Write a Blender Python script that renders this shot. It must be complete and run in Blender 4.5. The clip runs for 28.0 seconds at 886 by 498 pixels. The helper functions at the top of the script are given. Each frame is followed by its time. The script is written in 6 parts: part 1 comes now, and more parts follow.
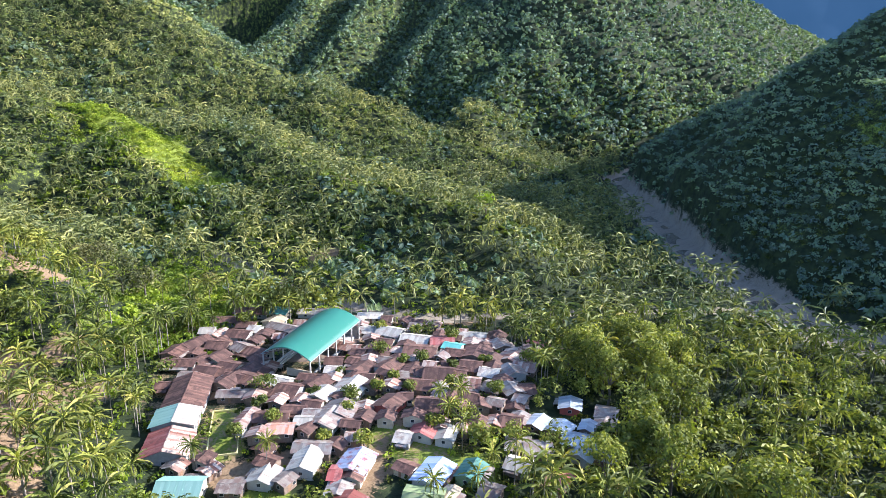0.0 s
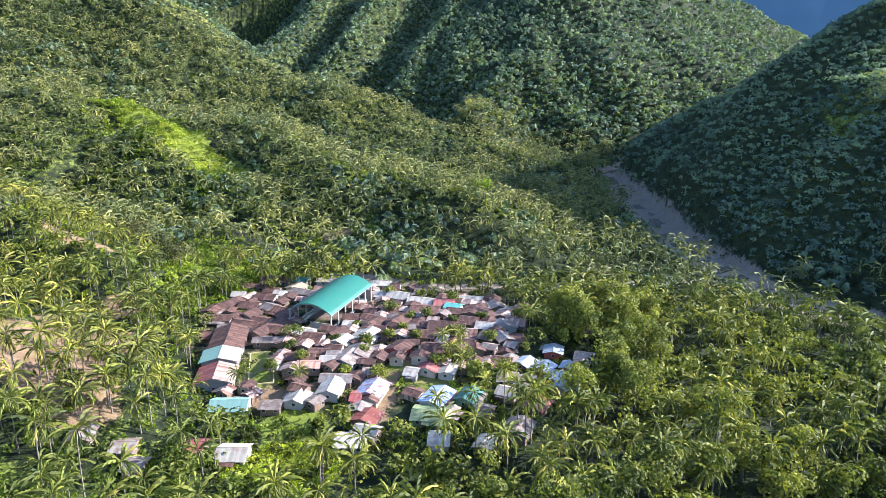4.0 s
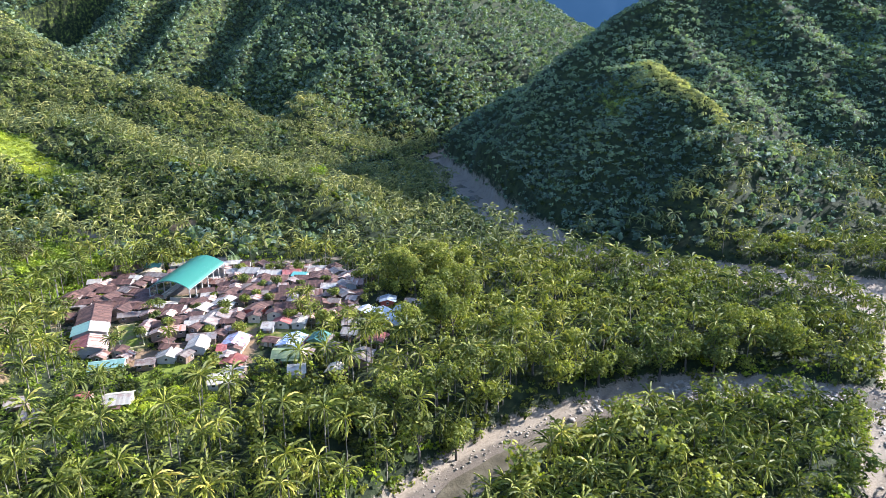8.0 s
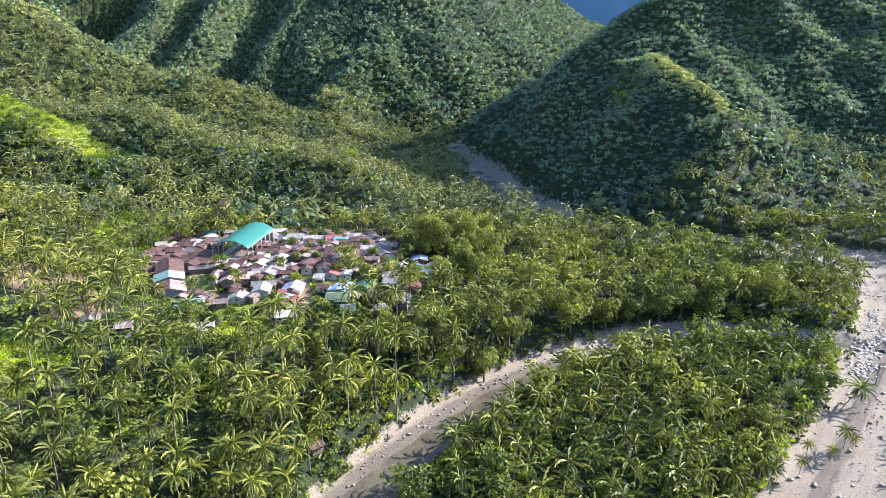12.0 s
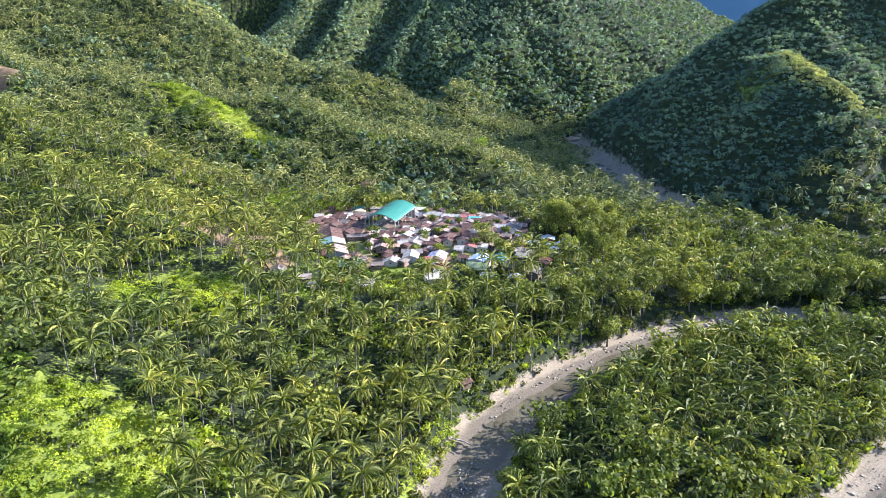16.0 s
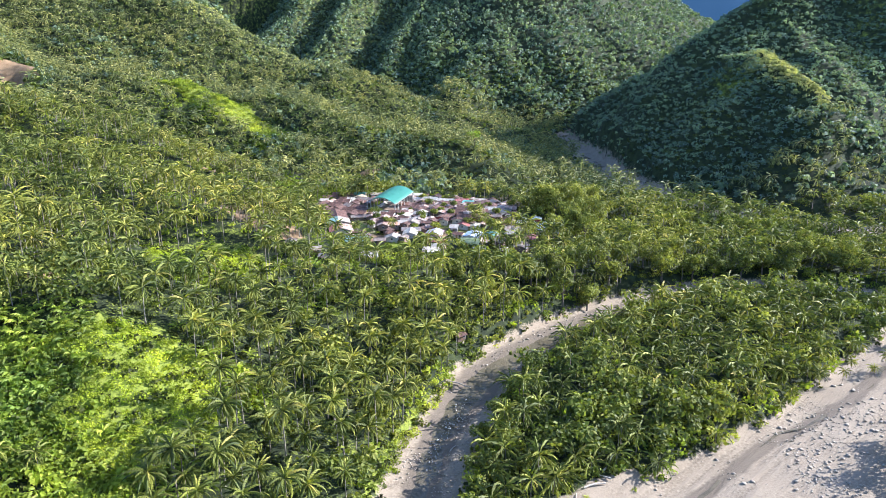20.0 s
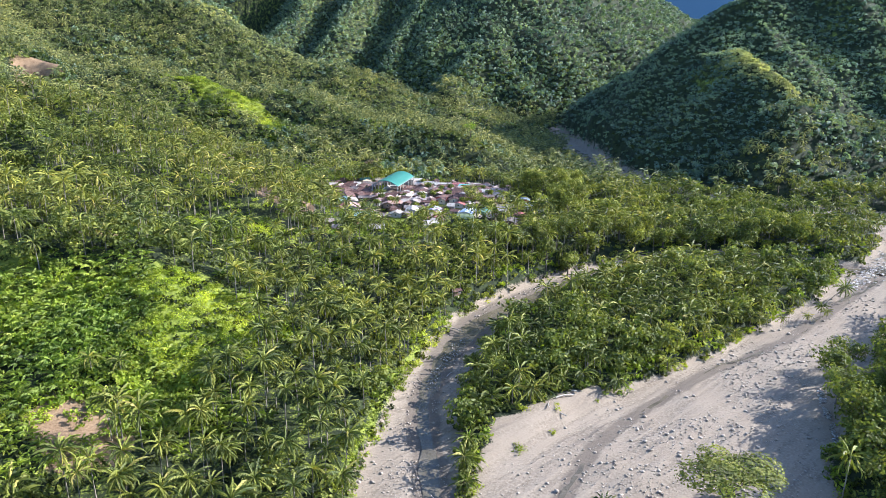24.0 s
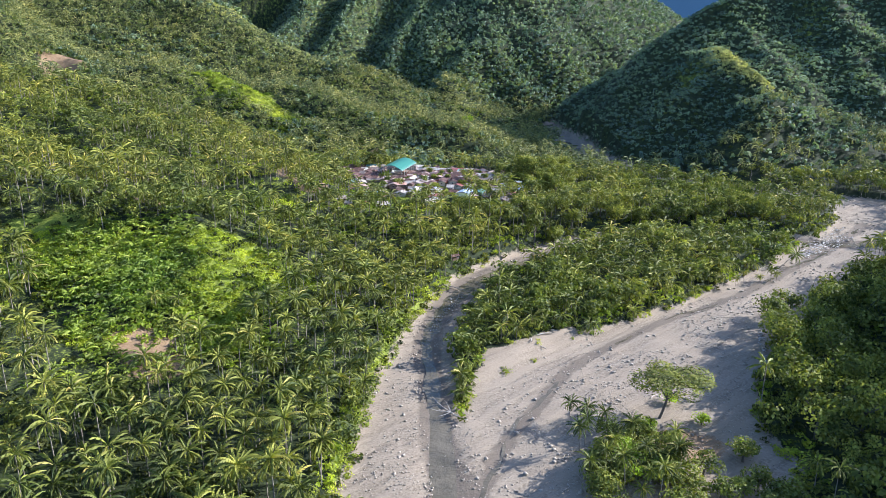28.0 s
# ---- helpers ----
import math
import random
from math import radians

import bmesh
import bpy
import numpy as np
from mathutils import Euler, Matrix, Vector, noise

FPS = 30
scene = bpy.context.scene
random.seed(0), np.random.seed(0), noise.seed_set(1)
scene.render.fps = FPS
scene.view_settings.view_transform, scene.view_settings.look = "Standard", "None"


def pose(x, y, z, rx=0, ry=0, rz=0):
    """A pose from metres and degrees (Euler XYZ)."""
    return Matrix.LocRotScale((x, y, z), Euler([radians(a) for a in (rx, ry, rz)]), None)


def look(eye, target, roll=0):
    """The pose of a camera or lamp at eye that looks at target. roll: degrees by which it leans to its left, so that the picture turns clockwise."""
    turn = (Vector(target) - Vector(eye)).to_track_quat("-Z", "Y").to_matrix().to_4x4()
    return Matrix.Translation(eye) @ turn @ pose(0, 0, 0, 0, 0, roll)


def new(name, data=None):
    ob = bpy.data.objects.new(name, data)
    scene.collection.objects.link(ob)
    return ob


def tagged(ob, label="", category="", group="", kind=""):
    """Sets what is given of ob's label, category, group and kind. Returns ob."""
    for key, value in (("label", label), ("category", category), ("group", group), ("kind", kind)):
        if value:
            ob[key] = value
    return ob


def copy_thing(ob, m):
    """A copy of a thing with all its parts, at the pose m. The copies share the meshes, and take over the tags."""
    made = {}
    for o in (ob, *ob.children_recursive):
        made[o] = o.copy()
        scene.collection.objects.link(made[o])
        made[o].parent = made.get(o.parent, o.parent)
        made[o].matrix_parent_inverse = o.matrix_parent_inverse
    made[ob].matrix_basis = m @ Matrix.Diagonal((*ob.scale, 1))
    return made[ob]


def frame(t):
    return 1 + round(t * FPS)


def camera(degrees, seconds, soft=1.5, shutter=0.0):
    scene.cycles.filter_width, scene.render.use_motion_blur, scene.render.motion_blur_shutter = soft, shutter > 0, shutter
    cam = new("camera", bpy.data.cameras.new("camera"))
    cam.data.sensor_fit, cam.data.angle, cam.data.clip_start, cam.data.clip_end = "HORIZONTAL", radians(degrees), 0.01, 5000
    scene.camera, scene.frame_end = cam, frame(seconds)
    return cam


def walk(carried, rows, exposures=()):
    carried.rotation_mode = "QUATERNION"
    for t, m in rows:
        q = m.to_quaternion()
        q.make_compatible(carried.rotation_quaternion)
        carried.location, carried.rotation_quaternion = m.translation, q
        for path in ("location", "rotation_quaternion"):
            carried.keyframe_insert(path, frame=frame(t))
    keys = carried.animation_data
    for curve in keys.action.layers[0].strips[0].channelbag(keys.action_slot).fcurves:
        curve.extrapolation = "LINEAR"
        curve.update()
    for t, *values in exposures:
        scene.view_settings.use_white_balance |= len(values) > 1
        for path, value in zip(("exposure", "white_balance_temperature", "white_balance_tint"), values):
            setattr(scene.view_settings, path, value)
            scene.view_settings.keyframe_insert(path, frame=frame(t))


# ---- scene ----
cam = camera(65.7, 28.0, 0.72)
PATH = [
    (0, (57.78, -200.02, 127.54), (50.81, -104.21, 99.76), 0.53),
    (0.5, (58.13, -204.10, 127.26), (51.07, -108.28, 99.53), 0.57),
    (1, (58.48, -208.32, 126.97), (51.38, -112.49, 99.29), 0.59),
    (1.5, (58.82, -212.76, 126.70), (51.68, -116.93, 99.04), 0.59),
    (2, (59.18, -217.45, 126.45), (52.04, -121.62, 98.81), 0.56),
    (2.5, (59.55, -222.36, 126.25), (52.38, -126.52, 98.61), 0.53),
    (3, (59.93, -227.44, 126.10), (52.73, -131.60, 98.48), 0.51),
    (3.5, (60.31, -232.62, 126.00), (53.06, -136.77, 98.40), 0.50),
    (5.5, (62.39, -257.21, 128.45), (55.29, -161.48, 100.43), 0.23),
    (6, (62.82, -263.23, 128.34), (64.19, -167.24, 100.33), 0.05),
    (6.5, (63.10, -269.29, 128.18), (72.77, -173.79, 100.16), -0.13),
    (7, (63.19, -275.45, 127.95), (78.30, -180.65, 99.92), -0.28),
    (7.5, (63.14, -281.67, 127.68), (78.39, -186.90, 99.64), -0.34),
    (8, (62.94, -287.91, 127.37), (78.17, -193.14, 99.32), -0.35),
    (8.5, (62.54, -294.10, 127.02), (77.70, -199.32, 98.95), -0.35),
    (9, (61.83, -300.12, 126.62), (76.98, -205.35, 98.52), -0.34),
    (9.5, (60.71, -305.85, 126.11), (75.85, -211.08, 98.00), -0.34),
    (10, (59.13, -311.21, 125.47), (74.18, -216.42, 97.36), -0.33),
    (10.5, (57.05, -316.22, 124.71), (72.11, -221.43, 96.63), -0.33),
    (11, (54.50, -321.02, 123.90), (69.51, -226.21, 95.85), -0.34),
    (11.5, (51.58, -325.73, 123.12), (66.63, -230.93, 95.10), -0.35),
    (12, (48.46, -330.47, 122.44), (62.16, -235.45, 94.44), -0.35),
    (12.5, (45.30, -335.23, 121.88), (56.76, -239.92, 93.89), -0.35),
    (13, (42.19, -340.03, 121.45), (50.69, -244.41, 93.45), -0.33),
    (13.5, (39.17, -344.85, 121.12), (45.09, -249.04, 93.10), -0.30),
    (15.5, (32.15, -362.99, 124.24), (30.84, -267.23, 95.46), -0.09),
    (16, (32.05, -365.97, 124.14), (30.60, -270.20, 95.40), -0.14),
    (16.5, (31.93, -369.13, 123.90), (30.45, -273.34, 95.21), -0.17),
    (17, (31.75, -372.63, 123.49), (30.43, -276.82, 94.87), -0.17),
    (17.5, (31.54, -376.59, 123.00), (30.36, -280.76, 94.42), -0.14),
    (18, (31.34, -380.98, 122.53), (30.33, -285.15, 94.00), -0.10),
    (18.5, (31.20, -385.73, 122.15), (30.35, -289.88, 93.65), -0.07),
    (19, (31.11, -390.71, 121.85), (30.30, -294.86, 93.35), -0.05),
    (19.5, (31.00, -395.89, 121.56), (30.34, -300.04, 93.07), -0.04),
    (20, (30.87, -401.33, 121.22), (30.40, -305.47, 92.75), -0.05),
    (20.5, (30.76, -407.07, 120.83), (30.42, -311.20, 92.40), -0.07),
    (21, (30.71, -413.07, 120.42), (30.43, -317.17, 92.06), -0.07),
    (21.5, (30.69, -419.19, 120.01), (30.46, -323.28, 91.72), -0.06),
    (23.5, (31.00, -442.31, 118.82), (30.83, -346.38, 90.58), -0.03),
    (24, (30.89, -448.24, 118.81), (30.74, -352.31, 90.55), -0.00),
    (24.5, (30.82, -454.20, 118.82), (30.70, -358.28, 90.53), 0.01),
    (25, (30.76, -460.19, 118.80), (30.61, -364.28, 90.50), 0.01),
    (25.5, (30.71, -466.20, 118.72), (30.60, -370.29, 90.40), 0.01),
    (26, (30.65, -472.21, 118.54), (30.55, -376.30, 90.24), 0.01),
    (26.5, (30.57, -478.25, 118.27), (30.48, -382.34, 89.98), 0.04),
    (27, (30.49, -484.36, 117.92), (30.42, -388.45, 89.63), 0.07),
    (27.5, (30.40, -490.54, 117.51), (30.35, -394.63, 89.21), 0.09),
    (28, (30.33, -496.75, 117.09), (30.32, -400.84, 88.77), 0.10),
]
walk(cam, [(t, look(eye, target, roll)) for t, eye, target, roll in PATH], [(0, 1.55, 5500, 17), (6, 1.62, 5500, 17), (12, 1.66, 5500, 17), (20, 1.68, 5500, 17), (25, 1.46, 5450, 17), (28, 1.36, 5450, 17)])

# ---- world and sun ----
SUN_AZ, SUN_EL = 74.0, 26.0          # degrees: from +y towards +x, and above the horizon
world = bpy.data.worlds.new("sky")
scene.world = world
world.use_nodes = True
wn = world.node_tree
sky = wn.nodes.new("ShaderNodeTexSky")
sky.sky_type, sky.sun_disc = "NISHITA", False
sky.ozone_density = 2.8
sky.sun_elevation, sky.sun_rotation = radians(SUN_EL), radians(SUN_AZ)
wn.links.new(sky.outputs["Color"], wn.nodes["Background"].inputs["Color"])
wn.nodes["Background"].inputs["Strength"].default_value = 0.128
sun = new("sun", bpy.data.lights.new("sun", "SUN"))
sun.data.energy, sun.data.angle, sun.data.color = 5.0, radians(0.5), (1.0, 0.93, 0.80)
_az, _el = radians(SUN_AZ), radians(SUN_EL)
sun.matrix_world = look((0, 0, 0), (-math.sin(_az) * math.cos(_el), -math.cos(_az) * math.cos(_el), -math.sin(_el)))

# ---- materials ----
def nodes_of(name):
    m = bpy.data.materials.new(name)
    m.use_nodes = True
    return m, m.node_tree, m.node_tree.nodes["Principled BSDF"]


def ramp(nt, src, stops):
    r = nt.nodes.new("ShaderNodeValToRGB")
    while len(r.color_ramp.elements) < len(stops):
        r.color_ramp.elements.new(0.5)
    for e, (p, c) in zip(r.color_ramp.elements, stops):
        e.position, e.color = p, (*c, 1)
    nt.links.new(src, r.inputs[0])
    return r.outputs[0]


def tex(nt, scale, detail=4.0, vec=None, rough=0.55):
    n = nt.nodes.new("ShaderNodeTexNoise")
    n.inputs["Scale"].default_value, n.inputs["Detail"].default_value = scale, detail
    n.inputs["Roughness"].default_value = rough
    if vec is None:
        g = nt.nodes.new("ShaderNodeNewGeometry")
        vec = g.outputs["Position"]
    nt.links.new(vec, n.inputs["Vector"])
    return n.outputs["Fac"]


def mixc(nt, fac, a, b, mode="MIX"):
    n = nt.nodes.new("ShaderNodeMix")
    n.data_type, n.blend_type = "RGBA", mode
    for sock, v in ((n.inputs[0], fac), (n.inputs[6], a), (n.inputs[7], b)):
        if hasattr(v, "is_output"):
            nt.links.new(v, sock)
        elif isinstance(v, tuple):
            sock.default_value = (*v, 1)
        else:
            sock.default_value = v
    return n.outputs[2]


def maths(nt, op, a, b=0.5):
    n = nt.nodes.new("ShaderNodeMath")
    n.operation = op
    for sock, v in ((n.inputs[0], a), (n.inputs[1], b)):
        if hasattr(v, "is_output"):
            nt.links.new(v, sock)
        else:
            sock.default_value = v
    return n.outputs[0]


def bump(nt, bsdf, height, strength, dist):
    b = nt.nodes.new("ShaderNodeBump")
    b.inputs["Strength"].default_value, b.inputs["Distance"].default_value = strength, dist
    nt.links.new(height, b.inputs["Height"])
    nt.links.new(b.outputs[0], bsdf.inputs["Normal"])


def leafy(name, dark, light, odd, gloss=0.42, through_light=0.35, scale=0.02, haze_sheen=0.0):
    """Foliage: each leaf takes its own tone, drifts of tone over the land, some light passes through."""
    m, nt, b = nodes_of(name)
    g = nt.nodes.new("ShaderNodeNewGeometry")
    tone = ramp(nt, g.outputs["Random Per Island"], [(0.0, dark), (0.55, light), (0.9, light), (1.0, odd)])
    drift = ramp(nt, tex(nt, scale, 3.0), [(0.34, (0.62, 0.69, 0.66)), (0.66, (1.34, 1.22, 0.95))])
    crown = ramp(nt, tex(nt, 0.13, 2.0), [(0.38, (0.55, 0.58, 0.56)), (0.62, (1.36, 1.30, 1.15))])
    col = mixc(nt, 1.0, mixc(nt, 1.0, tone, drift, "MULTIPLY"), crown, "MULTIPLY")
    nt.links.new(col, b.inputs["Base Color"])
    b.inputs["Roughness"].default_value = gloss
    b.inputs["Specular IOR Level"].default_value = 0.22
    if haze_sheen:       # bluish sheen put on the mountain foliage in place of haze
        b.inputs["Sheen Weight"].default_value, b.inputs["Sheen Roughness"].default_value = haze_sheen, 0.4
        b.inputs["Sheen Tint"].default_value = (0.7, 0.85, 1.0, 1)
    t = nt.nodes.new("ShaderNodeBsdfTranslucent")
    nt.links.new(mixc(nt, 1.0, col, (1.5, 1.6, 0.6), "MULTIPLY"), t.inputs["Color"])
    x = nt.nodes.new("ShaderNodeMixShader")
    x.inputs[0].default_value = through_light
    nt.links.new(b.outputs[0], x.inputs[1])
    nt.links.new(t.outputs[0], x.inputs[2])
    nt.links.new(x.outputs[0], nt.nodes["Material Output"].inputs["Surface"])
    return m


PALM = leafy("coconut_frond", (0.042, 0.066, 0.015), (0.19, 0.212, 0.044), (0.40, 0.35, 0.11), 0.6, 0.26)
# Palm frond for the hills, its colour blued to paint in distance haze.
HAZED_PALM = leafy("hazed_palm_frond", (0.055, 0.08, 0.038), (0.22, 0.235, 0.095), (0.36, 0.34, 0.15), 0.6, 0.22)
LEAF = leafy("broad_leaf", (0.06, 0.088, 0.022), (0.18, 0.205, 0.048), (0.28, 0.28, 0.08), 0.65, 0.3)
LIME = leafy("lime_leaf", (0.16, 0.24, 0.02), (0.24, 0.34, 0.03), (0.28, 0.36, 0.05), 0.6, 0.45)
DRYLEAF = leafy("dry_leaf", (0.08, 0.085, 0.035), (0.16, 0.155, 0.065), (0.24, 0.20, 0.1), 0.6, 0.3)
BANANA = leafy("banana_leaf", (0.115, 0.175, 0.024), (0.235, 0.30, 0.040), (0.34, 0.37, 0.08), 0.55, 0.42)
GRASS = leafy("tall_grass", (0.25, 0.315, 0.026), (0.34, 0.40, 0.04), (0.42, 0.43, 0.08), 0.85, 0.42)
# Blue raised in this green as painted haze on the hillside.
SLOPEGREEN = leafy("slope_undergrowth", (0.06, 0.092, 0.035), (0.145, 0.185, 0.07), (0.24, 0.25, 0.11), 0.65, 0.35)
# Leaf darkened to paint shade under palms; also the dark tree's own tone.
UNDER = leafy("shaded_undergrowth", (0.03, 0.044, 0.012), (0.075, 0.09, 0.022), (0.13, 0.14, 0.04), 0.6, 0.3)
HILLGRASS = leafy("hill_grass", (0.19, 0.25, 0.035), (0.28, 0.33, 0.055), (0.36, 0.36, 0.09), 0.85, 0.4)
# Scrub tones lightened and blued to stand in for haze on the spur.
HAZED_SCRUB = leafy("slope_scrub", (0.095, 0.15, 0.13), (0.175, 0.24, 0.19), (0.27, 0.31, 0.22), 0.75, 0.3, haze_sheen=0.7)
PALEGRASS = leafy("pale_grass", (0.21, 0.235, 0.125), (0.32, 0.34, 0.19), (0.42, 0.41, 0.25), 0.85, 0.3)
# Forest tones lifted and blued the same way, haze put into the colour.
HAZED_FOREST = leafy("hazed_forest_leaf", (0.065, 0.11, 0.09), (0.175, 0.235, 0.165), (0.28, 0.32, 0.21), 0.68, 0.3, haze_sheen=0.6)


def plain(name, col, rough=0.7, var=0.25, scale=3.0, metal=0.0, relief=0.0):
    m, nt, b = nodes_of(name)
    lo, hi = tuple(c * (1 - var) for c in col), tuple(min(1, c * (1 + var)) for c in col)
    f1, f2 = tex(nt, scale, 5.0), tex(nt, scale * 9, 3.0)
    f = maths(nt, "ADD", maths(nt, "MULTIPLY", f1, 0.7), maths(nt, "MULTIPLY", f2, 0.3))
    nt.links.new(ramp(nt, f, [(0.32, lo), (0.68, hi)]), b.inputs["Base Color"])
    b.inputs["Roughness"].default_value, b.inputs["Metallic"].default_value = rough, metal
    if relief:
        bump(nt, b, f2, 0.5, relief)
    return m


TRUNK = plain("palm_bark", (0.21, 0.18, 0.14), 0.85, 0.3, 2.0)
BARK = plain("tree_bark", (0.11, 0.092, 0.07), 0.9, 0.3, 2.0)


def ground_material():
    """Undergrowth, gravel, bare earth and lawn, chosen by the cover painted on the land sheet."""
    m, nt, b = nodes_of("land")
    a = nt.nodes.new("ShaderNodeAttribute")
    a.attribute_name = "cover"
    s = nt.nodes.new("ShaderNodeSeparateColor")
    nt.links.new(a.outputs["Color"], s.inputs[0])
    fine, mid, big = tex(nt, 1.4, 6.0), tex(nt, 0.22, 5.0), tex(nt, 0.03, 4.0)
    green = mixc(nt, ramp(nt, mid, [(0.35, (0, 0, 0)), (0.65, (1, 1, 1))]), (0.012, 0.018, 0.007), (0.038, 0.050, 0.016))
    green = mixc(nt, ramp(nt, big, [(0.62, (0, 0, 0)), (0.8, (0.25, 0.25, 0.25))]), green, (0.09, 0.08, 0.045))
    v = nt.nodes.new("ShaderNodeTexVoronoi")
    v.inputs["Scale"].default_value = 1.1
    g = nt.nodes.new("ShaderNodeNewGeometry")
    nt.links.new(g.outputs["Position"], v.inputs["Vector"])
    stone = ramp(nt, maths(nt, "ADD", maths(nt, "MULTIPLY", fine, 0.6), maths(nt, "MULTIPLY", v.outputs["Distance"], 0.55)),
                 [(0.22, (0.122, 0.096, 0.066)), (0.5, (0.208, 0.167, 0.117)), (0.85, (0.314, 0.256, 0.184))])
    v2 = nt.nodes.new("ShaderNodeTexVoronoi")
    v2.inputs["Scale"].default_value = 1.9
    nt.links.new(g.outputs["Position"], v2.inputs["Vector"])
    pebble = nt.nodes.new("ShaderNodeSeparateColor")
    nt.links.new(v2.outputs["Color"], pebble.inputs[0])
    stone = mixc(nt, 1.0, stone, ramp(nt, pebble.outputs["Red"], [(0.0, (0.85, 0.85, 0.85)), (0.9, (1.03, 1.03, 1.02)), (1.0, (1.25, 1.25, 1.25))]), "MULTIPLY")
    mp = nt.nodes.new("ShaderNodeMapping")
    mp.vector_type = "TEXTURE"
    mp.inputs["Rotation"].default_value, mp.inputs["Scale"].default_value = (0, 0, radians(42)), (26.0, 3.2, 10.0)
    nt.links.new(g.outputs["Position"], mp.inputs["Vector"])
    flow = tex(nt, 1.0, 5.0, mp.outputs[0], 0.55)
    streak = ramp(nt, flow, [(0.42, (0, 0, 0)), (0.60, (0.9, 0.9, 0.9))])
    stone = mixc(nt, ramp(nt, flow, [(0.30, (0.7, 0.7, 0.7)), (0.40, (0, 0, 0))]), stone, (0.12, 0.098, 0.078))
    stone = mixc(nt, streak, stone, (0.273, 0.224, 0.16))
    stone = mixc(nt, ramp(nt, tex(nt, 0.05, 5.0), [(0.42, (0, 0, 0)), (0.62, (0.65, 0.65, 0.65))]), stone, (0.252, 0.201, 0.14))
    stone = mixc(nt, ramp(nt, maths(nt, "ADD", a.outputs["Alpha"], maths(nt, "MULTIPLY", maths(nt, "SUBTRACT", mid, 0.5), 0.8)), [(0.4, (0, 0, 0)), (0.7, (0.8, 0.8, 0.8))]), stone, (0.12, 0.096, 0.07))
    earth = ramp(nt, maths(nt, "ADD", maths(nt, "MULTIPLY", fine, 0.5), maths(nt, "MULTIPLY", mid, 0.5)),
                 [(0.35, (0.16, 0.10, 0.052)), (0.65, (0.30, 0.205, 0.115))])
    lawn = ramp(nt, maths(nt, "ADD", maths(nt, "MULTIPLY", fine, 0.6), maths(nt, "MULTIPLY", mid, 0.4)),
                [(0.35, (0.11, 0.145, 0.018)), (0.65, (0.22, 0.25, 0.035))])
    edge = maths(nt, "MULTIPLY", maths(nt, "SUBTRACT", maths(nt, "ADD", fine, mid), 1.0), 0.7)

    def cut(ch):
        return ramp(nt, maths(nt, "ADD", ch, edge), [(0.42, (0, 0, 0)), (0.58, (1, 1, 1))])
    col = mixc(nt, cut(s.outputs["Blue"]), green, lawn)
    col = mixc(nt, cut(s.outputs["Green"]), col, earth)
    col = mixc(nt, cut(s.outputs["Red"]), col, stone)
    nt.links.new(col, b.inputs["Base Color"])
    b.inputs["Roughness"].default_value = 0.9
    b.inputs["Specular IOR Level"].default_value = 0.2
    rough_ = maths(nt, "ADD", fine, maths(nt, "ADD", v.outputs["Distance"], v2.outputs["Distance"]))
    bump(nt, b, maths(nt, "ADD", maths(nt, "MULTIPLY", rough_, 0.25), maths(nt, "MULTIPLY", flow, 3.0)), 0.8, 0.3)
    return m


LAND = ground_material()


def water_material():
    m, nt, b = nodes_of("river_water")
    f = tex(nt, 0.12, 4.0)
    nt.links.new(ramp(nt, f, [(0.35, (0.085, 0.072, 0.046)), (0.65, (0.145, 0.122, 0.08))]), b.inputs["Base Color"])
    b.inputs["Roughness"].default_value = 0.12
    b.inputs["IOR"].default_value = 1.33
    bump(nt, b, tex(nt, 0.9, 6.0), 0.9, 0.3)
    return m


WATER = water_material()
STONE = plain("river_stone", (0.31, 0.262, 0.196), 0.85, 0.35, 1.2, relief=0.03)
# Near-black mountain surface; the haze over it is a painted blue emission.
HAZE, _nt, _b = nodes_of("far_mountain_haze")
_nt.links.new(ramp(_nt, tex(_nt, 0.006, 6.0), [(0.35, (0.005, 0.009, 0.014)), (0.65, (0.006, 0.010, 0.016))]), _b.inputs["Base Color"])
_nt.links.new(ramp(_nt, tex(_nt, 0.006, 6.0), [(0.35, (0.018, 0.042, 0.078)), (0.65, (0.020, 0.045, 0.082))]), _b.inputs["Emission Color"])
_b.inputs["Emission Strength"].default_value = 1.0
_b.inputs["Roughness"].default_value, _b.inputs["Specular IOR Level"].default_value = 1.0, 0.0


